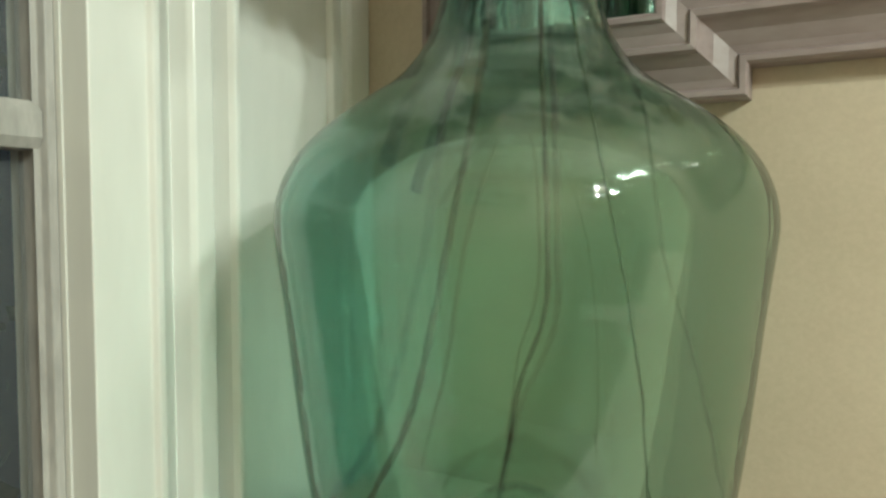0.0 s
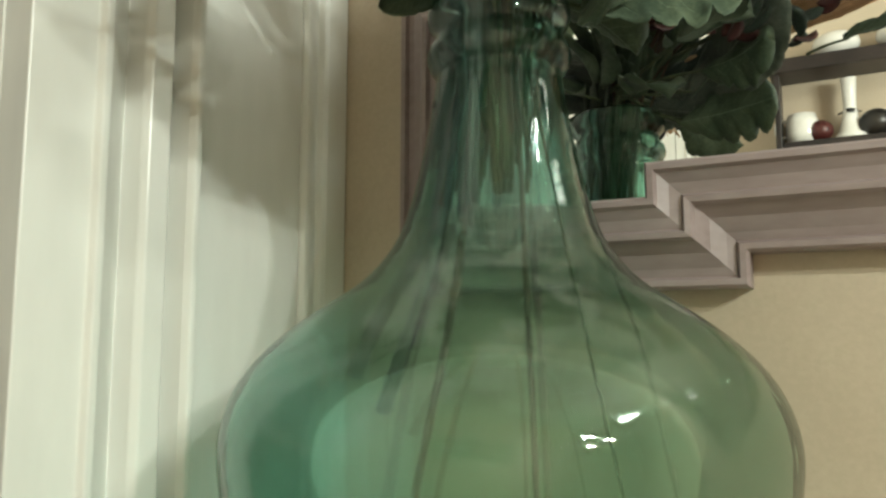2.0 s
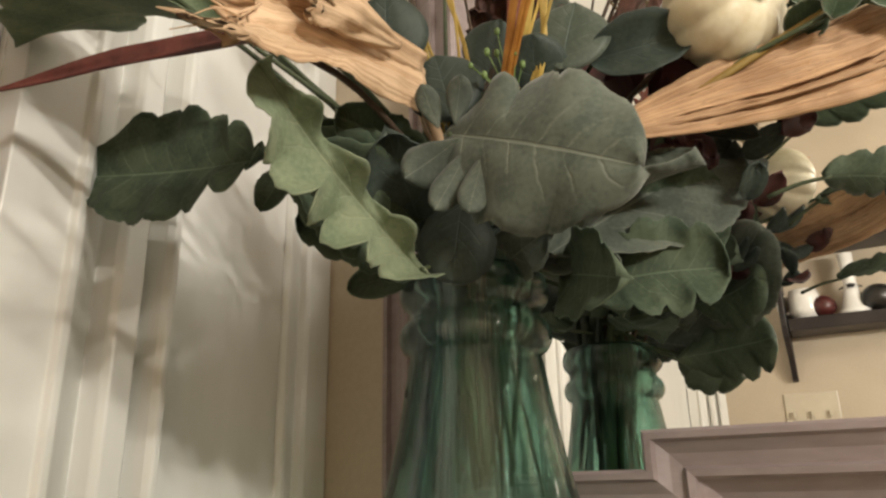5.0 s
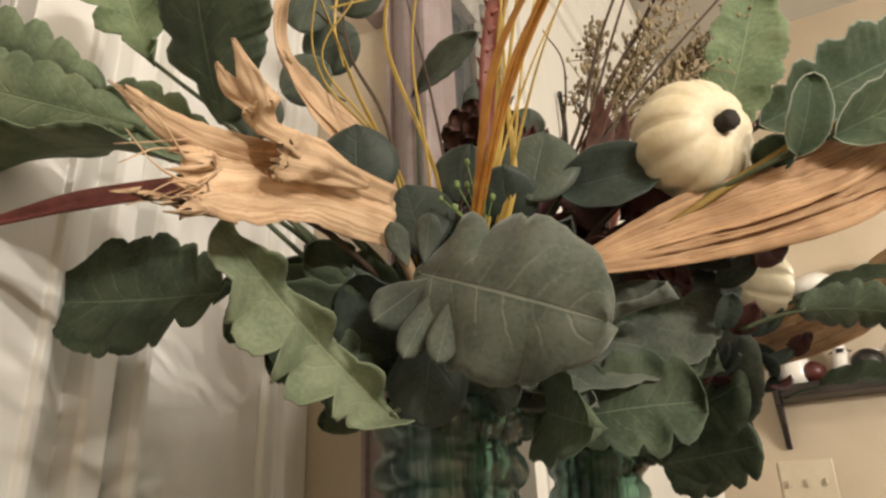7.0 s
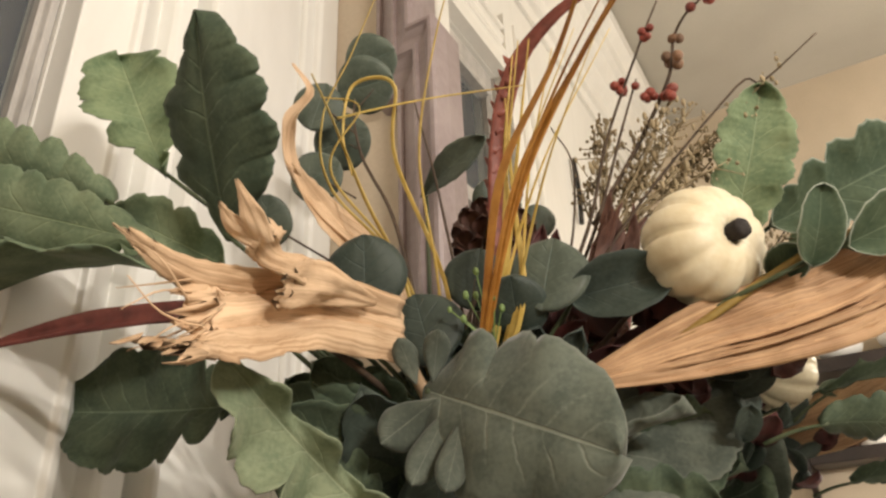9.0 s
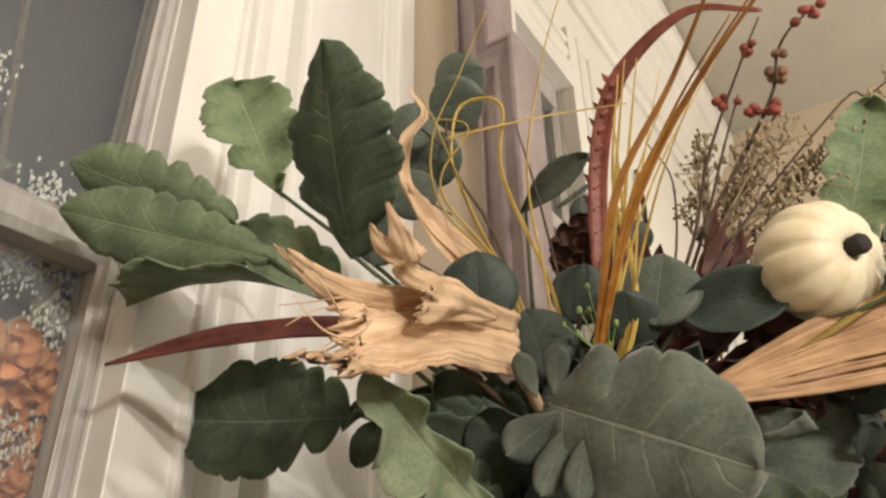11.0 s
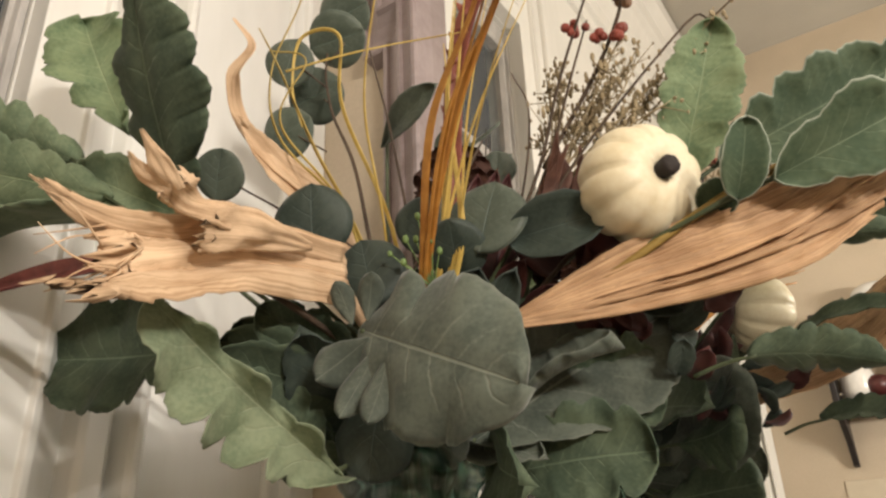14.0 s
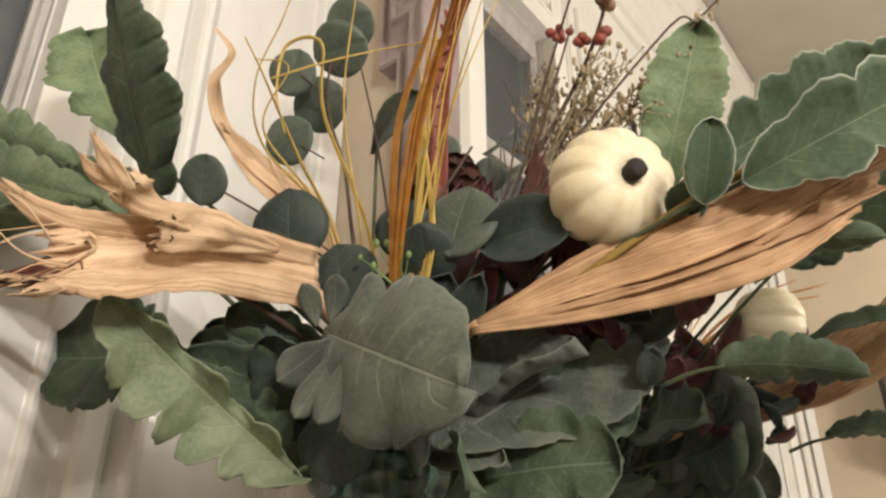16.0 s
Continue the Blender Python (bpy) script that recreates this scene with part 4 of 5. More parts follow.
for i in range(12):
    b = Vector((-0.150, 0.455, 1.285)) + Vector((rnd.uniform(-0.008, 0.008), rnd.uniform(-0.008, 0.008), 0))
    e = Vector((-0.138 + rnd.uniform(-0.030, 0.028), 0.465 + rnd.uniform(-0.01, 0.02), rnd.uniform(1.335, 1.405)))
    leaf("maroon_leaf", "dark maroon leaf behind the grasses", b, e, rnd.uniform(0.016, 0.024), M_MAROON, FRONT, 340 + i, stem=i == 0, lobes=3, cut=0.12, nu=18, blunt=0.8)

# corn husks
hk = thing("corn_husk", "torn dried corn husk lying across the leaves", "husk")
part("stem", tube([(-0.19, 0.45, 1.15), (-0.188, 0.43, 1.24), (-0.182, 0.375, 1.287)], 0.003, 0.004, 14), M_HUSK, hk)
STRIPS = [([(-0.178, 0.372, 1.287), (-0.186, 0.311, 1.279), (-0.183, 0.258, 1.258), (-0.177, 0.219, 1.240)], 0.026, (0.9, 1.0, 0.9), 0.9),
          ([(-0.180, 0.371, 1.296), (-0.188, 0.311, 1.290), (-0.186, 0.262, 1.272), (-0.186, 0.236, 1.262)], 0.025, (0.8, 1.0, 0.8), 1.0),
          ([(-0.182, 0.369, 1.302), (-0.189, 0.311, 1.296), (-0.187, 0.262, 1.280), (-0.188, 0.230, 1.276), (-0.197, 0.212, 1.288)], 0.024, (0.9, 1.0, 0.10), 0.5),
          ([(-0.183, 0.350, 1.304), (-0.180, 0.300, 1.300), (-0.172, 0.268, 1.293), (-0.164, 0.248, 1.292)], 0.019, (0.3, 1.0, 0.75), 0.3),
          ([(-0.166, 0.252, 1.290), (-0.161, 0.240, 1.296), (-0.160, 0.230, 1.305)], 0.009, (1.0, 1.0, 0.15), 0.3),
          ([(-0.167, 0.252, 1.291), (-0.170, 0.241, 1.294), (-0.170, 0.233, 1.300)], 0.008, (1.0, 1.0, 0.15), 0.3),
          ([(-0.177, 0.345, 1.300), (-0.180, 0.310, 1.296), (-0.176, 0.275, 1.284)], 0.022, (0.2, 1.0, 0.8), 0.4)]
for i, (pts, w, tp, rg) in enumerate(STRIPS):
    fc = FRONT + Vector((0.12 * math.sin(i * 2.2), 0, 0.35 * math.cos(i * 1.7)))
    solid(part("husk_strip", ribbon([Vector(q) - FRONT * 0.0016 * (3 - i) for q in pts], w, fc, 44, 13, -0.12, rg, 70 + i, 0.15 * math.sin(i * 2), tp, 0.03, 0.06), M_HUSK, hk), 0.0005)
rnd = random.Random(21)
for i in range(9):
    p = Vector((-0.184, 0.232 + 0.02 * rnd.random(), 1.255 + 0.02 * rnd.random()))
    q = p + Vector((rnd.uniform(-0.03, 0.0), rnd.uniform(-0.03, -0.01), rnd.uniform(-0.02, 0.02)))
    part("fibre", tube([p, p.lerp(q, 0.5) + Vector((0, 0, rnd.uniform(-0.006, 0.006))), q], 0.0006, 0.0002, 8, 4), M_HUSK, hk)

hk = thing("corn_husk", "dried corn husk standing with a curled tip", "husk")
for i, (pts, w) in enumerate((([(-0.200, 0.402, 1.300), (-0.209, 0.389, 1.348), (-0.220, 0.353, 1.369), (-0.222, 0.325, 1.389)], 0.030), ([(-0.204, 0.398, 1.310), (-0.213, 0.384, 1.352), (-0.222, 0.350, 1.372), (-0.223, 0.325, 1.390), (-0.213, 0.311, 1.406), (-0.199, 0.311, 1.421), (-0.202, 0.299, 1.434)], 0.010))):
    solid(part("husk_strip", ribbon(pts, w, (0.85, -0.35, 0.3), 40, 7, 0.25, 0.35, 80 + i, 0.5, (0.7, 1.0, 0.12), 0.06), M_HUSK, hk), 0.0005)
part("stem", tube([(-0.19, 0.45, 1.15), (-0.192, 0.43, 1.24), (-0.200, 0.402, 1.302)], 0.003, 0.003, 14), M_HUSK, hk)

hk = thing("palm_husk", "fan of brown dried palm fibre husk", "husk")
rnd = random.Random(31)
for i in range(11):
    k = i / 10 - 0.5
    a = Vector((-0.102, 0.414, 1.261)) + Vector((0, 0.004 * k, 0.005 * k))
    b = Vector((-0.042, 0.434, 1.278)) + Vector((0, 0.010 * k * k, 0.026 * k))
    c = Vector((0.025, 0.455, 1.294)) + Vector((0.004, 0.012 * k * k, 0.034 * k))
    d = Vector((0.090, 0.474, 1.321)) + Vector((rnd.uniform(-0.022, 0.012), 0.012 * rnd.random(), 0.042 * k))
    solid(part("fibre_strip", ribbon([q - FRONT * 0.0008 * ((i * 7) % 5) for q in (a, b, c, d)], 0.017, (0.3, -0.9, -0.1 + 0.25 * rnd.uniform(-1, 1)), 40, 9, 0.08, 0.3, 90 + i, rnd.uniform(-0.35, 0.35), (0.25, 0.95, 0.7), 0.07, 0.17), M_REED, hk), 0.0005)
part("stem", tube([(-0.19, 0.45, 1.15), (-0.18, 0.447, 1.22), (-0.14, 0.43, 1.252), (-0.100, 0.414, 1.262)], 0.0025, 0.003, 14), M_REED, hk)
part("stalk", tube([(-0.060, 0.432, 1.276), (0.012, 0.445, 1.313), (0.034, 0.448, 1.320), (0.087, 0.452, 1.335)], 0.0024, 0.0022, 14), M_STALK, hk, "olive-brown stalk")

# red pods
pod = thing("red_pod", "dark red flat seed pod pointing to the window", "pod")
solid(part("pod", ribbon([(-0.203, 0.278, 1.278), (-0.250, 0.280, 1.290), (-0.300, 0.276, 1.296), (-0.345, 0.268, 1.296), (-0.376, 0.256, 1.291)], 0.013, (0.4, -0.8, 0.3), 40, 5, 0.3, 0.15, 101, 0.3, (0.9, 1.0, 0.1), 0.05), M_POD, pod), 0.0015)
part("stem", tube([(-0.19, 0.45, 1.15), (-0.192, 0.42, 1.24), (-0.195, 0.34, 1.275), (-0.205, 0.277, 1.278)], 0.0018, 0.0018, 14), M_TWIG, pod)
pod = thing("red_pod", "upright serrated red seed pod", "pod")
rp = [(-0.158, 0.455, 1.360), (-0.148, 0.442, 1.420), (-0.131, 0.428, 1.464), (-0.107, 0.417, 1.492), (-0.063, 0.409, 1.506), (-0.022, 0.410, 1.484)]
solid(part("pod", ribbon(rp, 0.013, FRONT, 60, 5, 0.3, 0.25, 102, 0.4, (0.9, 1.0, 0.25), 0.06), M_RED, pod), 0.0012)
c = spline(rp, 40)
for i in range(4, 22, 2):
    solid(part("tooth", ribbon([c[i], c[i] + Vector((-0.004, -0.002, 0.006)), c[i] + Vector((-0.007, -0.003, 0.012))], 0.006, FRONT, 6, 3, 0.2, 0.2, i, 0, (1, 0.8, 0.1)), M_RED, pod), 0.0008)
part("stem", tube([(-0.19, 0.45, 1.14), (-0.182, 0.448, 1.24), (-0.165, 0.455, 1.32), (-0.158, 0.455, 1.365)], 0.0018, 0.0018, 14), M_TWIG, pod)

# grasses
gr = thing("grass_tuft", "tuft of dried orange and yellow grass blades", "grass")
rnd = random.Random(41)
for i in range(5):
    j = Vector((rnd.uniform(-0.004, 0.004), rnd.uniform(-0.004, 0.004), 0))
    o = Vector((rnd.uniform(-0.012, 0.010), 0, rnd.uniform(-0.01, 0.01)))
    solid(part("blade", ribbon([(-0.166, 0.425, 1.250), Vector((-0.137, 0.391, 1.304)) + j, Vector((-0.104, 0.363, 1.356)) + j * 2 + o * 0.4, Vector((-0.057, 0.334, 1.389)) + o, Vector((-0.012, 0.298, 1.404)) + o * 2], 0.0044 if i < 2 else 0.0020, FRONT, 30, 3, 0.3, 0.05, 110 + i, 0.6, (0.9, 1, 0.3)), M_GRASS_O if i < 5 else M_GRASS_Y, gr), 0.0006)
for i in range(8):
    top = Vector((-0.064, 0.362, 1.438)) + Vector((rnd.uniform(-0.05, 0.03), rnd.uniform(-0.02, 0.02), rnd.uniform(-0.02, 0.03)))
    b = Vector((-0.130, 0.404, 1.310)) + Vector((rnd.uniform(-0.008, 0.008), 0, 0))
    solid(part("blade", ribbon([(-0.166, 0.428, 1.250), b, b.lerp(top, 0.5) + Vector((rnd.uniform(-0.008, 0.002), 0, 0.004)), top], 0.0028 if i < 4 else 0.0014, FRONT, 24, 3, 0.3, 0.05, 120 + i, 0.5, (0.9, 1, 0.15)), M_GRASS_Y, gr), 0.0005)
gr = thing("grass_tuft", "knotted loop of thin yellow grass", "grass")
LOOPS = [[(-0.185, 0.43, 1.22), (-0.192, 0.399, 1.328), (-0.203, 0.369, 1.383), (-0.208, 0.340, 1.429), (-0.211, 0.325, 1.450)],
         [(-0.180, 0.43, 1.22), (-0.168, 0.404, 1.321), (-0.181, 0.369, 1.403), (-0.171, 0.353, 1.443), (-0.195, 0.345, 1.448), (-0.206, 0.350, 1.420), (-0.206, 0.360, 1.395)],
         [(-0.206, 0.344, 1.427), (-0.175, 0.355, 1.430), (-0.148, 0.372, 1.437), (-0.107, 0.398, 1.445)],
         [(-0.190, 0.43, 1.23), (-0.188, 0.385, 1.335), (-0.214, 0.350, 1.395), (-0.190, 0.345, 1.428), (-0.212, 0.335, 1.440)],
         [(-0.186, 0.43, 1.23), (-0.186, 0.39, 1.33), (-0.215, 0.352, 1.385), (-0.212, 0.338, 1.425), (-0.192, 0.338, 1.465), (-0.165, 0.33, 1.50)],
         [(-0.183, 0.43, 1.23), (-0.170, 0.395, 1.33), (-0.165, 0.370, 1.40), (-0.140, 0.350, 1.46), (-0.11, 0.33, 1.50)]]
for i, pts in enumerate(LOOPS):
    solid(part("blade", ribbon(pts, 0.0024 if i < 2 else 0.0015, FRONT, 44, 3, 0.3, 0.05, 130 + i, 1.2, (0.9, 1, 0.4)), M_GRASS_Y, gr), 0.0006)

# pine cone
pc = thing("pine_cone", "dark brown pine cone among the grasses", "pine cone")
CC = Vector((-0.172, 0.480, 1.392))
part("core", ball(CC, 0.015, 12, 8, 1.1), M_CONE, pc)
sc, k = blade((0, 0, 0), (0, 0, 0.018), 0.017, (0, -1, 0), lobes=1, cut=0, cup=0.3, bend=0.15, fat=0.6, nu=7, nv=5, seed=1)
sm = mesh_of("scale", sc[0], sc[1], M_CONE, True, k)
for i in range(46):
    t, a = i / 45, i * 2.39996
    z = 0.015 - 0.033 * t
    r = 0.0135 * math.sin(math.pi * (0.15 + 0.75 * t))
    ob = new("scale", sm)
    ob.parent = pc
    ob.matrix_basis = Matrix.Translation(CC + Vector((r * math.cos(a), r * math.sin(a), z))) @ Matrix.Rotation(a + math.pi / 2, 4, "Z") @ Matrix.Rotation(radians(62 - 40 * (1 - t) + 10), 4, "X")
part("stem", tube([(-0.19, 0.45, 1.14), (-0.19, 0.455, 1.25), (-0.188, 0.48, 1.34), CC], 0.002, 0.002, 14), M_TWIG, pc)

# pumpkins
def pumpkin(label, c, r, axis, ribs=10):
    p = thing("pumpkin", label, "pumpkin")
    prof = [(0.0, -0.62), (0.25, -0.72), (0.55, -0.70), (0.82, -0.50), (0.97, -0.18), (1.0, 0.1), (0.92, 0.40), (0.72, 0.62), (0.45, 0.72), (0.22, 0.70), (0.08, 0.58), (0.0, 0.56)]
    s = [(max(q.x, 0) * r, q.y * r) for q in spline([(a, b, 0) for a, b in prof], 30)]
    rot = Vector(axis).normalized().to_track_quat("Z", "Y").to_matrix().to_4x4()
    b = part("body", lathe(s, 80, lambda a, z: 1 - 0.115 * (1 - abs(math.sin(ribs * a / 2 + 0.15 * math.sin(2 * a)))) ** 2.2 + 0.02 * math.sin(2 * a + 1)), M_PUMPKIN, p)
    b.matrix_basis = Matrix.Translation(c) @ rot
    st = part("stem", lathe([(0, 0.5 * r), (0.17 * r, 0.52 * r), (0.15 * r, 0.70 * r), (0.17 * r, 0.86 * r), (0.13 * r, 0.93 * r), (0, 0.92 * r)], 10, lambda a, z: 1 + 0.16 * math.sin(5 * a) + 0.08 * math.sin(3 * a + z * 900)), M_STUB, p, "dark brown stub stem")
    st.matrix_basis = b.matrix_basis.copy()
    part("pick", tube([(BX + 0.01, BY, 1.14), (BX + 0.03, BY, 1.23), Vector(c) - Vector(axis).normalized() * r * 0.6], 0.0015, 0.0015, 12), M_TWIG, p, "thin wooden pick")
    return p


pumpkin("small ribbed cream-white pumpkin with dark stem", (-0.032, 0.442, 1.331), 0.0335, (0.80, -0.60, -0.12))

# dark maroon foliage under the pumpkin
rnd = random.Random(51)
ma = thing("maroon_foliage", "dark maroon dried foliage under the pumpkin", "foliage")
for i in range(16):
    b = Vector((-0.115, 0.455, 1.285)) + Vector((rnd.uniform(-0.02, 0.05), rnd.uniform(-0.01, 0.02), rnd.uniform(-0.02, 0.02)))
    e = b + Vector((rnd.uniform(-0.03, 0.05), rnd.uniform(-0.03, 0.02), rnd.uniform(-0.01, 0.035)))
    g, uv = blade(b, e, 0.022, FRONT, lobes=2, cut=0.1, nu=14, nv=5, seed=i)
    solid(part("leaf", g, M_MAROON, ma), 0.0006)
part("stem", tube([(-0.185, 0.45, 1.15), (-0.17, 0.45, 1.23), (-0.115, 0.455, 1.285)], 0.0018, 0.0018, 12), M_TWIG, ma)
for i in range(18):
    b = Vector((-0.055, 0.475, 1.262)) + Vector((rnd.uniform(-0.03, 0.04), rnd.uniform(-0.012, 0.012), rnd.uniform(-0.02, 0.02)))
    e = b + Vector((rnd.uniform(-0.02, 0.04), rnd.uniform(-0.02, 0.02), rnd.uniform(-0.02, 0.03)))
    g, uv = blade(b, e, 0.015, FRONT, lobes=2, cut=0.1, nu=14, nv=5, seed=i)
    solid(part("leaf", g, M_MAROON if i % 2 else L_SLATE, ma, uvs=uv), 0.0006)
for i in range(7):
    b = Vector((-0.094, 0.462, 1.345)) + Vector((rnd.uniform(-0.008, 0.02), rnd.uniform(-0.01, 0.01), rnd.uniform(-0.015, 0.01)))
    solid(part("bract", ribbon([b, b + Vector((0.008, 0, 0.014)), b + Vector((rnd.uniform(0.006, 0.026), rnd.uniform(-0.01, 0.005), 0.032))], 0.009, FRONT, 10, 3, 0.4, 0.3, i, 0.5, (0.7, 1, 0.1)), M_CONE, ma), 0.0006)

# dark filler leaves in the heart of the arrangement
rnd = random.Random(55)
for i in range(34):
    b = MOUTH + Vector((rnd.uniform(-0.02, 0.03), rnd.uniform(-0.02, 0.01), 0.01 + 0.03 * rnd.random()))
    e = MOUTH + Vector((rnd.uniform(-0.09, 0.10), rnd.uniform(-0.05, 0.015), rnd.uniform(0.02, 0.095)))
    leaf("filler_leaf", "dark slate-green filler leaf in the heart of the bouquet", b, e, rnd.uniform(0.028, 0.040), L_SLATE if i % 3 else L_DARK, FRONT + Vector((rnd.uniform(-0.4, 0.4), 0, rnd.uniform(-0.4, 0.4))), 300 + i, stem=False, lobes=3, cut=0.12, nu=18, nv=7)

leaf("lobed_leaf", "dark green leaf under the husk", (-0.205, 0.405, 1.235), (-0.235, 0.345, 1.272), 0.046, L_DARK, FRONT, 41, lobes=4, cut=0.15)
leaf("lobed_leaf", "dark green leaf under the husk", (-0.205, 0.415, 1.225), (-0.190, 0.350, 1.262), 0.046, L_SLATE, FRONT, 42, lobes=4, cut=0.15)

# berry sprigs
bs = thing("berry_sprig", "sprig of red berries on thin dark twigs", "sprig", "sprigs in the bottle")
MAINS = [[(-0.18, 0.45, 1.15), (-0.155, 0.452, 1.26), (-0.100, 0.458, 1.364), (-0.077, 0.459, 1.429), (-0.041, 0.441, 1.480), (-0.025, 0.435, 1.502)],
         [(-0.18, 0.45, 1.15), (-0.150, 0.455, 1.26), (-0.096, 0.460, 1.364), (-0.066, 0.456, 1.430), (-0.050, 0.452, 1.462)],
         [(-0.094, 0.460, 1.372), (-0.055, 0.462, 1.425), (-0.030, 0.452, 1.455), (-0.022, 0.448, 1.478), (-0.012, 0.440, 1.486), (0.002, 0.434, 1.490)]]
for m in MAINS:
    part("twig", tube(m, 0.0016, 0.0006, 30, 6), M_TWIG, bs)
rnd = random.Random(61)
bv = mesh_of("berry", *ball((0, 0, 0), 1.0, 10, 7, 0.95), M_BERRY)
sv = mesh_of("seed", *ball((0, 0, 0), 1.0, 10, 7, 1.1), M_SEED)
for c, n, sp, mm, r in (((-0.057, 0.453, 1.461), 8, 0.009, bv, 0.0031), ((-0.046, 0.450, 1.445), 4, 0.006, bv, 0.0031), ((-0.034, 0.455, 1.446), 5, 0.007, bv, 0.0034), ((-0.038, 0.440, 1.484), 4, 0.005, bv, 0.0031), ((0.002, 0.434, 1.492), 7, 0.007, bv, 0.0032), ((-0.026, 0.450, 1.466), 5, 0.006, sv, 0.0034), ((-0.022, 0.448, 1.478), 3, 0.004, sv, 0.0030)):
    for i in range(n):
        ob = new("berry" if mm is bv else "seed", mm)
        ob.parent = bs
        ob.matrix_basis = Matrix.Translation(Vector(c) + Vector((rnd.gauss(0, 1), rnd.gauss(0, 1), rnd.gauss(0, 0.8))) * sp * 0.55) @ Matrix.Scale(r * rnd.uniform(0.8, 1.15), 4)

# beige dried filler
fi = thing("dried_filler_sprig", "bushy beige dried filler sprig behind the pumpkin", "sprig", "sprigs in the bottle")
rnd = random.Random(71)
gv, heads = [], []
for i in range(20):
    b = Vector((-0.092, 0.466, 1.360)) + Vector((rnd.uniform(-0.006, 0.006), rnd.uniform(-0.006, 0.006), 0))
    e = Vector((-0.040, 0.480, 1.425)) + Vector((rnd.gauss(0, 0.024), rnd.gauss(0, 0.014), rnd.gauss(0, 0.018)))
    m = b.lerp(e, 0.55) + Vector((rnd.uniform(-0.008, 0.008), 0, rnd.uniform(-0.006, 0.006)))
    gv.append(tube([b, m, e], 0.0011, 0.0005, 8, 4))
    for j in range(40):
        u = rnd.uniform(0.45, 1.05)
        p = b.lerp(e, u) + Vector((rnd.gauss(0, 0.0055), rnd.gauss(0, 0.0055), rnd.gauss(0, 0.0055)))
        heads.append(ball(p, rnd.uniform(0.0005, 0.0016), 6, 4, rnd.uniform(0.5, 2.8)))
        if j % 2 == 0:
            gv.append(tube([b.lerp(e, u - 0.06), p], 0.0005, 0.0003, 3, 3))
part("stem", tube([(-0.185, 0.45, 1.15), (-0.16, 0.455, 1.25), (-0.092, 0.466, 1.362)], 0.0018, 0.0018, 14), M_TWIG, fi)
part("twig_mass", join(*gv), M_FILL, fi)["kind"] = "stuff"
part("seed_mass", join(*heads), M_FILL, fi)["kind"] = "stuff"

# loose thin stems, buds
for pts, r in (([(-0.17, 0.45, 1.18), (-0.10, 0.452, 1.33), (0.00, 0.47, 1.440), (0.02, 0.478, 1.447), (0.055, 0.47, 1.462)], 0.0008), ([(-0.18, 0.44, 1.18), (-0.172, 0.43, 1.30), (-0.178, 0.415, 1.40), (-0.186, 0.40, 1.47)], 0.0010), ([(-0.18, 0.45, 1.18), (-0.12, 0.46, 1.33), (-0.105, 0.47, 1.42), (-0.120, 0.48, 1.47)], 0.0008)):
    t = part("dry_stem", tube(pts, r * 1.4, r * 0.6, 24, 5), M_TWIG)
    tagged(t, "thin bare dried stem", "stem", "bare stems")
bd = thing("bud_sprig", "small sprig of fresh green buds", "sprig")
rnd = random.Random(81)
for i in range(8):
    e = Vector((-0.141, 0.388, 1.306)) + Vector((rnd.gauss(0, 0.009), rnd.gauss(0, 0.004), rnd.gauss(0, 0.007)))
    part("stalk", tube([(-0.140, 0.400, 1.285), e], 0.0006, 0.0004, 5, 4), M_BUD, bd)
    part("bud", ball(e, rnd.uniform(0.0011, 0.0019), 8, 6, 1.4), M_BUD, bd)
part("stem", tube([(-0.18, 0.44, 1.18), (-0.165, 0.425, 1.25), (-0.140, 0.400, 1.288)], 0.001, 0.001, 8), M_STEM, bd)

# blooms added behind the glass, standing in for flowers that show in the pane
swag = thing("pane_flower_standin", "orange and white dried flowers added behind the window as stand-in", "swag")


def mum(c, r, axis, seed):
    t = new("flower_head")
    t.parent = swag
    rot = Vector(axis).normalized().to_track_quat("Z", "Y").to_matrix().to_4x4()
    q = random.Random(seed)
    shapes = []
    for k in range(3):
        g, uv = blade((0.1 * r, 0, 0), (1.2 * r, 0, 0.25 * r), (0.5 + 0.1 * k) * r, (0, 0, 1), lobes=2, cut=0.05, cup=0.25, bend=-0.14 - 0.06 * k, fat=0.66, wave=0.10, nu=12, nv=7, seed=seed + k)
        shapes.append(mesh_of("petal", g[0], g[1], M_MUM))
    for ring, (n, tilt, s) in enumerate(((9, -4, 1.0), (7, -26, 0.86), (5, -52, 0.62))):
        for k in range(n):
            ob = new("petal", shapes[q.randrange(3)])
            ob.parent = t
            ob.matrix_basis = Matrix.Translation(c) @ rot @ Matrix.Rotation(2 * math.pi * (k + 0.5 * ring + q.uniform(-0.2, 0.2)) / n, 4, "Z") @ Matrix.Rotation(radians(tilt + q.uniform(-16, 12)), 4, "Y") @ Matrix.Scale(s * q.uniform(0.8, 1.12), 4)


STANDIN_FLOWERS = [((-0.486, 0.253, 1.317), 0.024), ((-0.482, 0.283, 1.304), 0.024), ((-0.490, 0.264, 1.281), 0.026), ((-0.484, 0.289, 1.252), 0.025),
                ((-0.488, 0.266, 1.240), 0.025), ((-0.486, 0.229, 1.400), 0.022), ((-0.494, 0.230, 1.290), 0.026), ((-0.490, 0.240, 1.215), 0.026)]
STANDIN_WHITE = [(-0.482, 0.180, 1.505), (-0.480, 0.255, 1.413), (-0.478, 0.274, 1.402), (-0.480, 0.277, 1.347), (-0.486, 0.241, 1.387), (-0.484, 0.266, 1.262), (-0.482, 0.247, 1.424)]
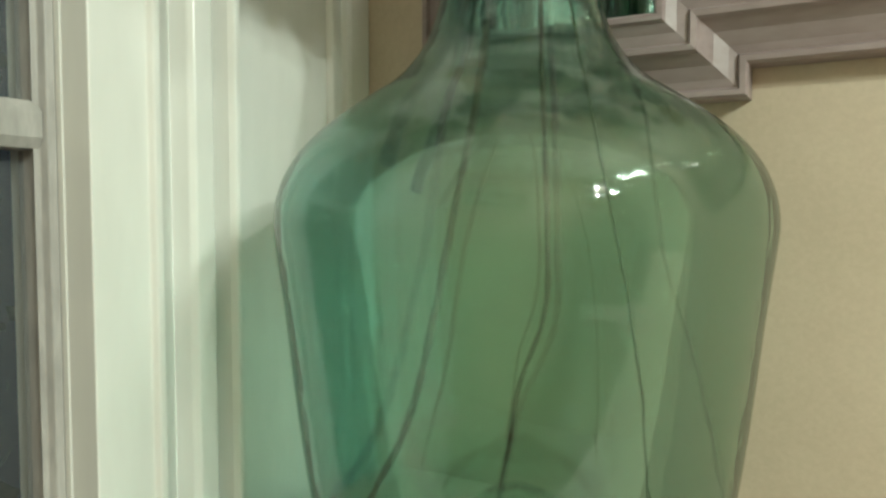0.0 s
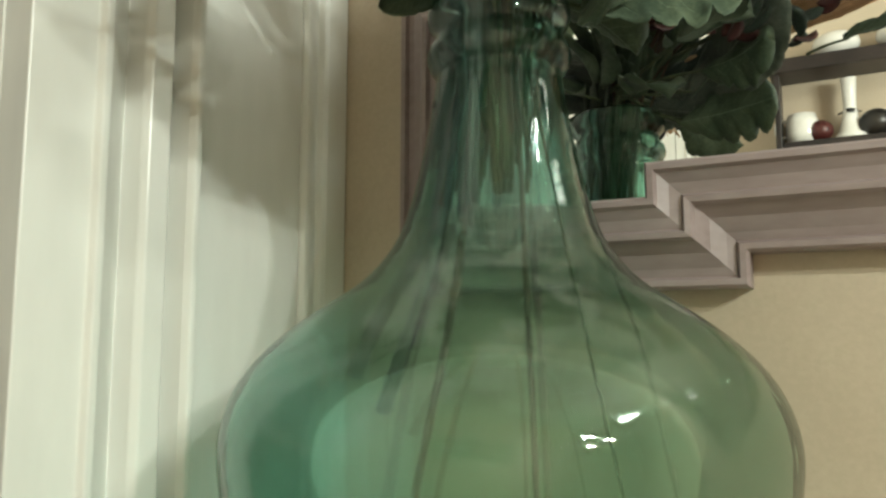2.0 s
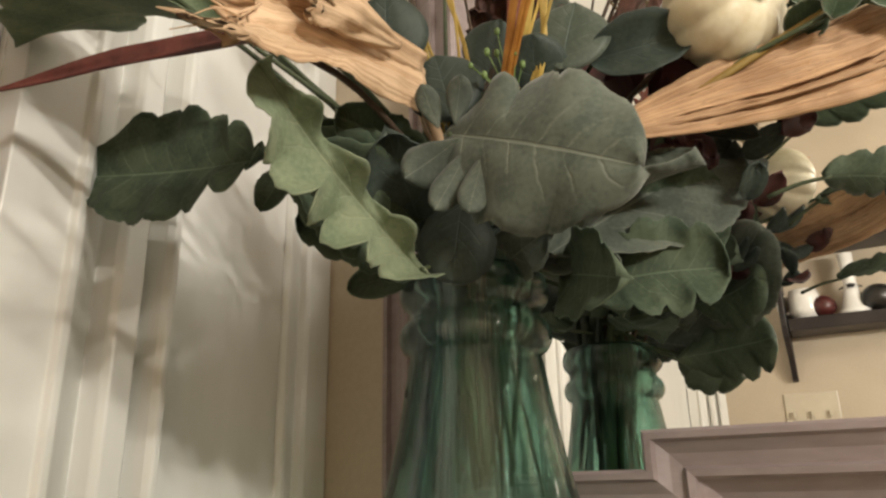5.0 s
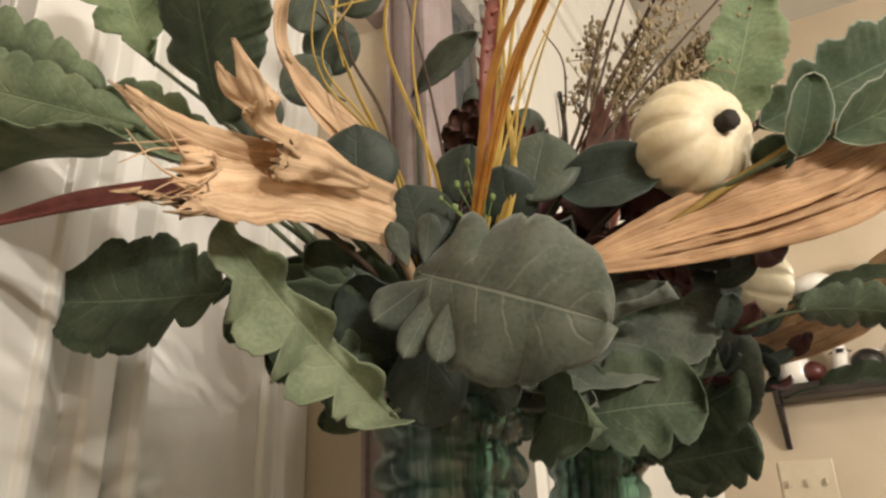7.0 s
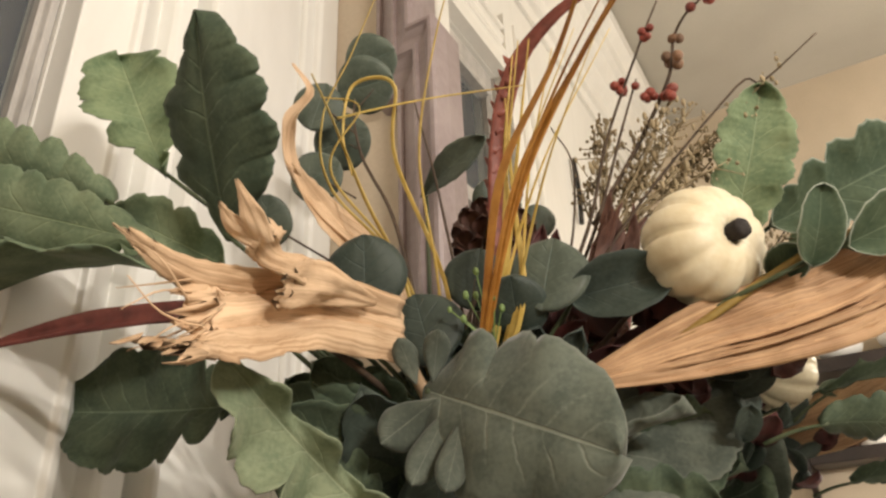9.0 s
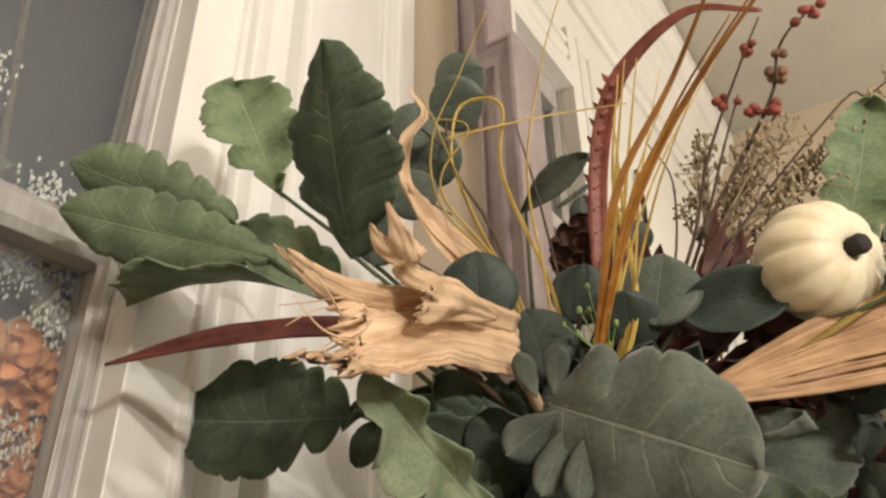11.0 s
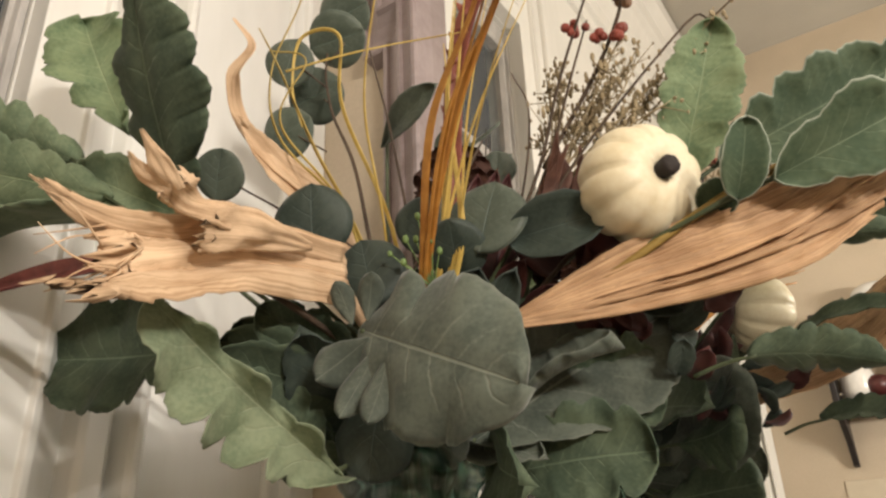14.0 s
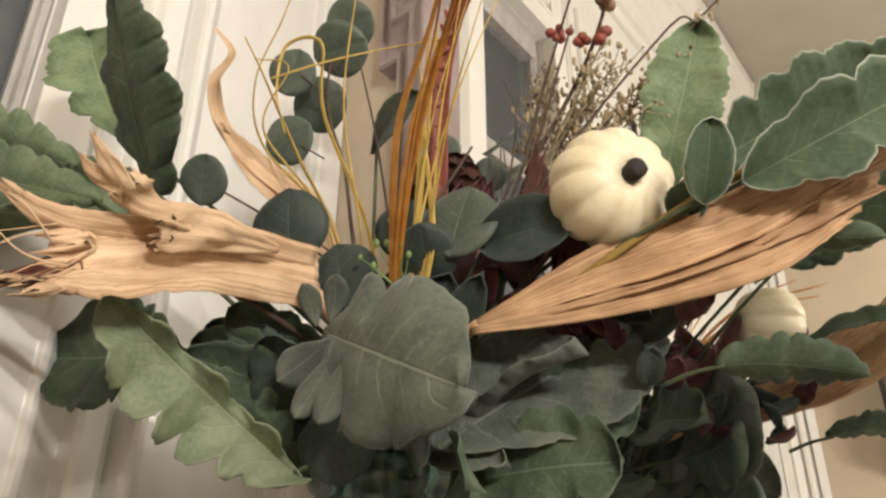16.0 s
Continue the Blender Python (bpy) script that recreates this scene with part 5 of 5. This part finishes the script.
for i, (c, r) in enumerate(STANDIN_FLOWERS):
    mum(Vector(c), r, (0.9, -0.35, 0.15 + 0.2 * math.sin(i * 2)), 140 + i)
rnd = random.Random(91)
for c in STANDIN_WHITE:
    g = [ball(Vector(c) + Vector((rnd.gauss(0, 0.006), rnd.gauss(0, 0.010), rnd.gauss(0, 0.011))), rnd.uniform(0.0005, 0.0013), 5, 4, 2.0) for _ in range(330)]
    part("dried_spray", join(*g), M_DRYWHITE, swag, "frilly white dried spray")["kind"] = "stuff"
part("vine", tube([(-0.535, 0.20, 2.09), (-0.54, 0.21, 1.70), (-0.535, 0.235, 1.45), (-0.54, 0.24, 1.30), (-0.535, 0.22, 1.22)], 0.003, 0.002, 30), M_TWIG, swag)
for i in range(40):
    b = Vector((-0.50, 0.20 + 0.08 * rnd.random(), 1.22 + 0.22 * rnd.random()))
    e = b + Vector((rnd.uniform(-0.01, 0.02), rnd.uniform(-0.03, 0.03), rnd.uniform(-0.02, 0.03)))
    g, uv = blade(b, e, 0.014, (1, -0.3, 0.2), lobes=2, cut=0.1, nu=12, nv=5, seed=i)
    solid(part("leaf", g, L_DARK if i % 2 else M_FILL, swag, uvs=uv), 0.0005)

# stems crowding the neck
rnd = random.Random(95)
for i in range(34):
    a, r = rnd.uniform(0, 6.28), 0.021 * rnd.random() ** 0.55
    p = MOUTH + Vector((r * math.cos(a) - 0.009, r * math.sin(a) - 0.002, 0.02))
    q = MOUTH + Vector((0.8 * r * math.cos(a + 0.5) - 0.014, 0.8 * r * math.sin(a + 0.5) - 0.006, -0.05))
    e = MOUTH + Vector((0.9 * r * math.cos(a + 1) - 0.022, 0.9 * r * math.sin(a + 1) - 0.012, -rnd.uniform(0.07, 0.15)))
    t = part("neck_stem", tube([p, q, e], 0.0034, 0.0022, 16, 6, wob=0.06), M_DARKSTEM)
    tagged(t, "dark stem end crowded in the bottle neck", "stem", "stems in the bottle")

# stems standing in the bottle
for i, (pts, r, m) in enumerate((([(-0.200, 0.440, 1.21), (-0.206, 0.425, 1.05), (-0.218, 0.400, 0.93), (-0.234, 0.385, 0.83), (-0.266, 0.390, 0.770), (-0.296, 0.40, 0.728)], 0.0025, M_TWIG),
                                 ([(-0.180, 0.445, 1.21), (-0.172, 0.440, 1.04), (-0.164, 0.430, 0.94), (-0.163, 0.425, 0.888), (-0.180, 0.425, 0.84), (-0.188, 0.428, 0.80), (-0.200, 0.44, 0.765)], 0.0017, M_TWIG),
                                 ([(-0.185, 0.460, 1.21), (-0.150, 0.470, 1.02), (-0.120, 0.480, 0.86), (-0.110, 0.490, 0.735)], 0.0011, M_STEM),
                                 ([(-0.205, 0.445, 1.21), (-0.215, 0.41, 1.05), (-0.229, 0.379, 0.961)], 0.0046, M_DARKSTEM))):
    t = part("branch_stem", tube(pts, r, r * 0.9, 40, 8, wob=0.08), m)
    tagged(t, "knobbly dark stem standing inside the bottle" if m is not M_STEM else "green wire stem standing inside the bottle", "stem", "stems in the bottle")
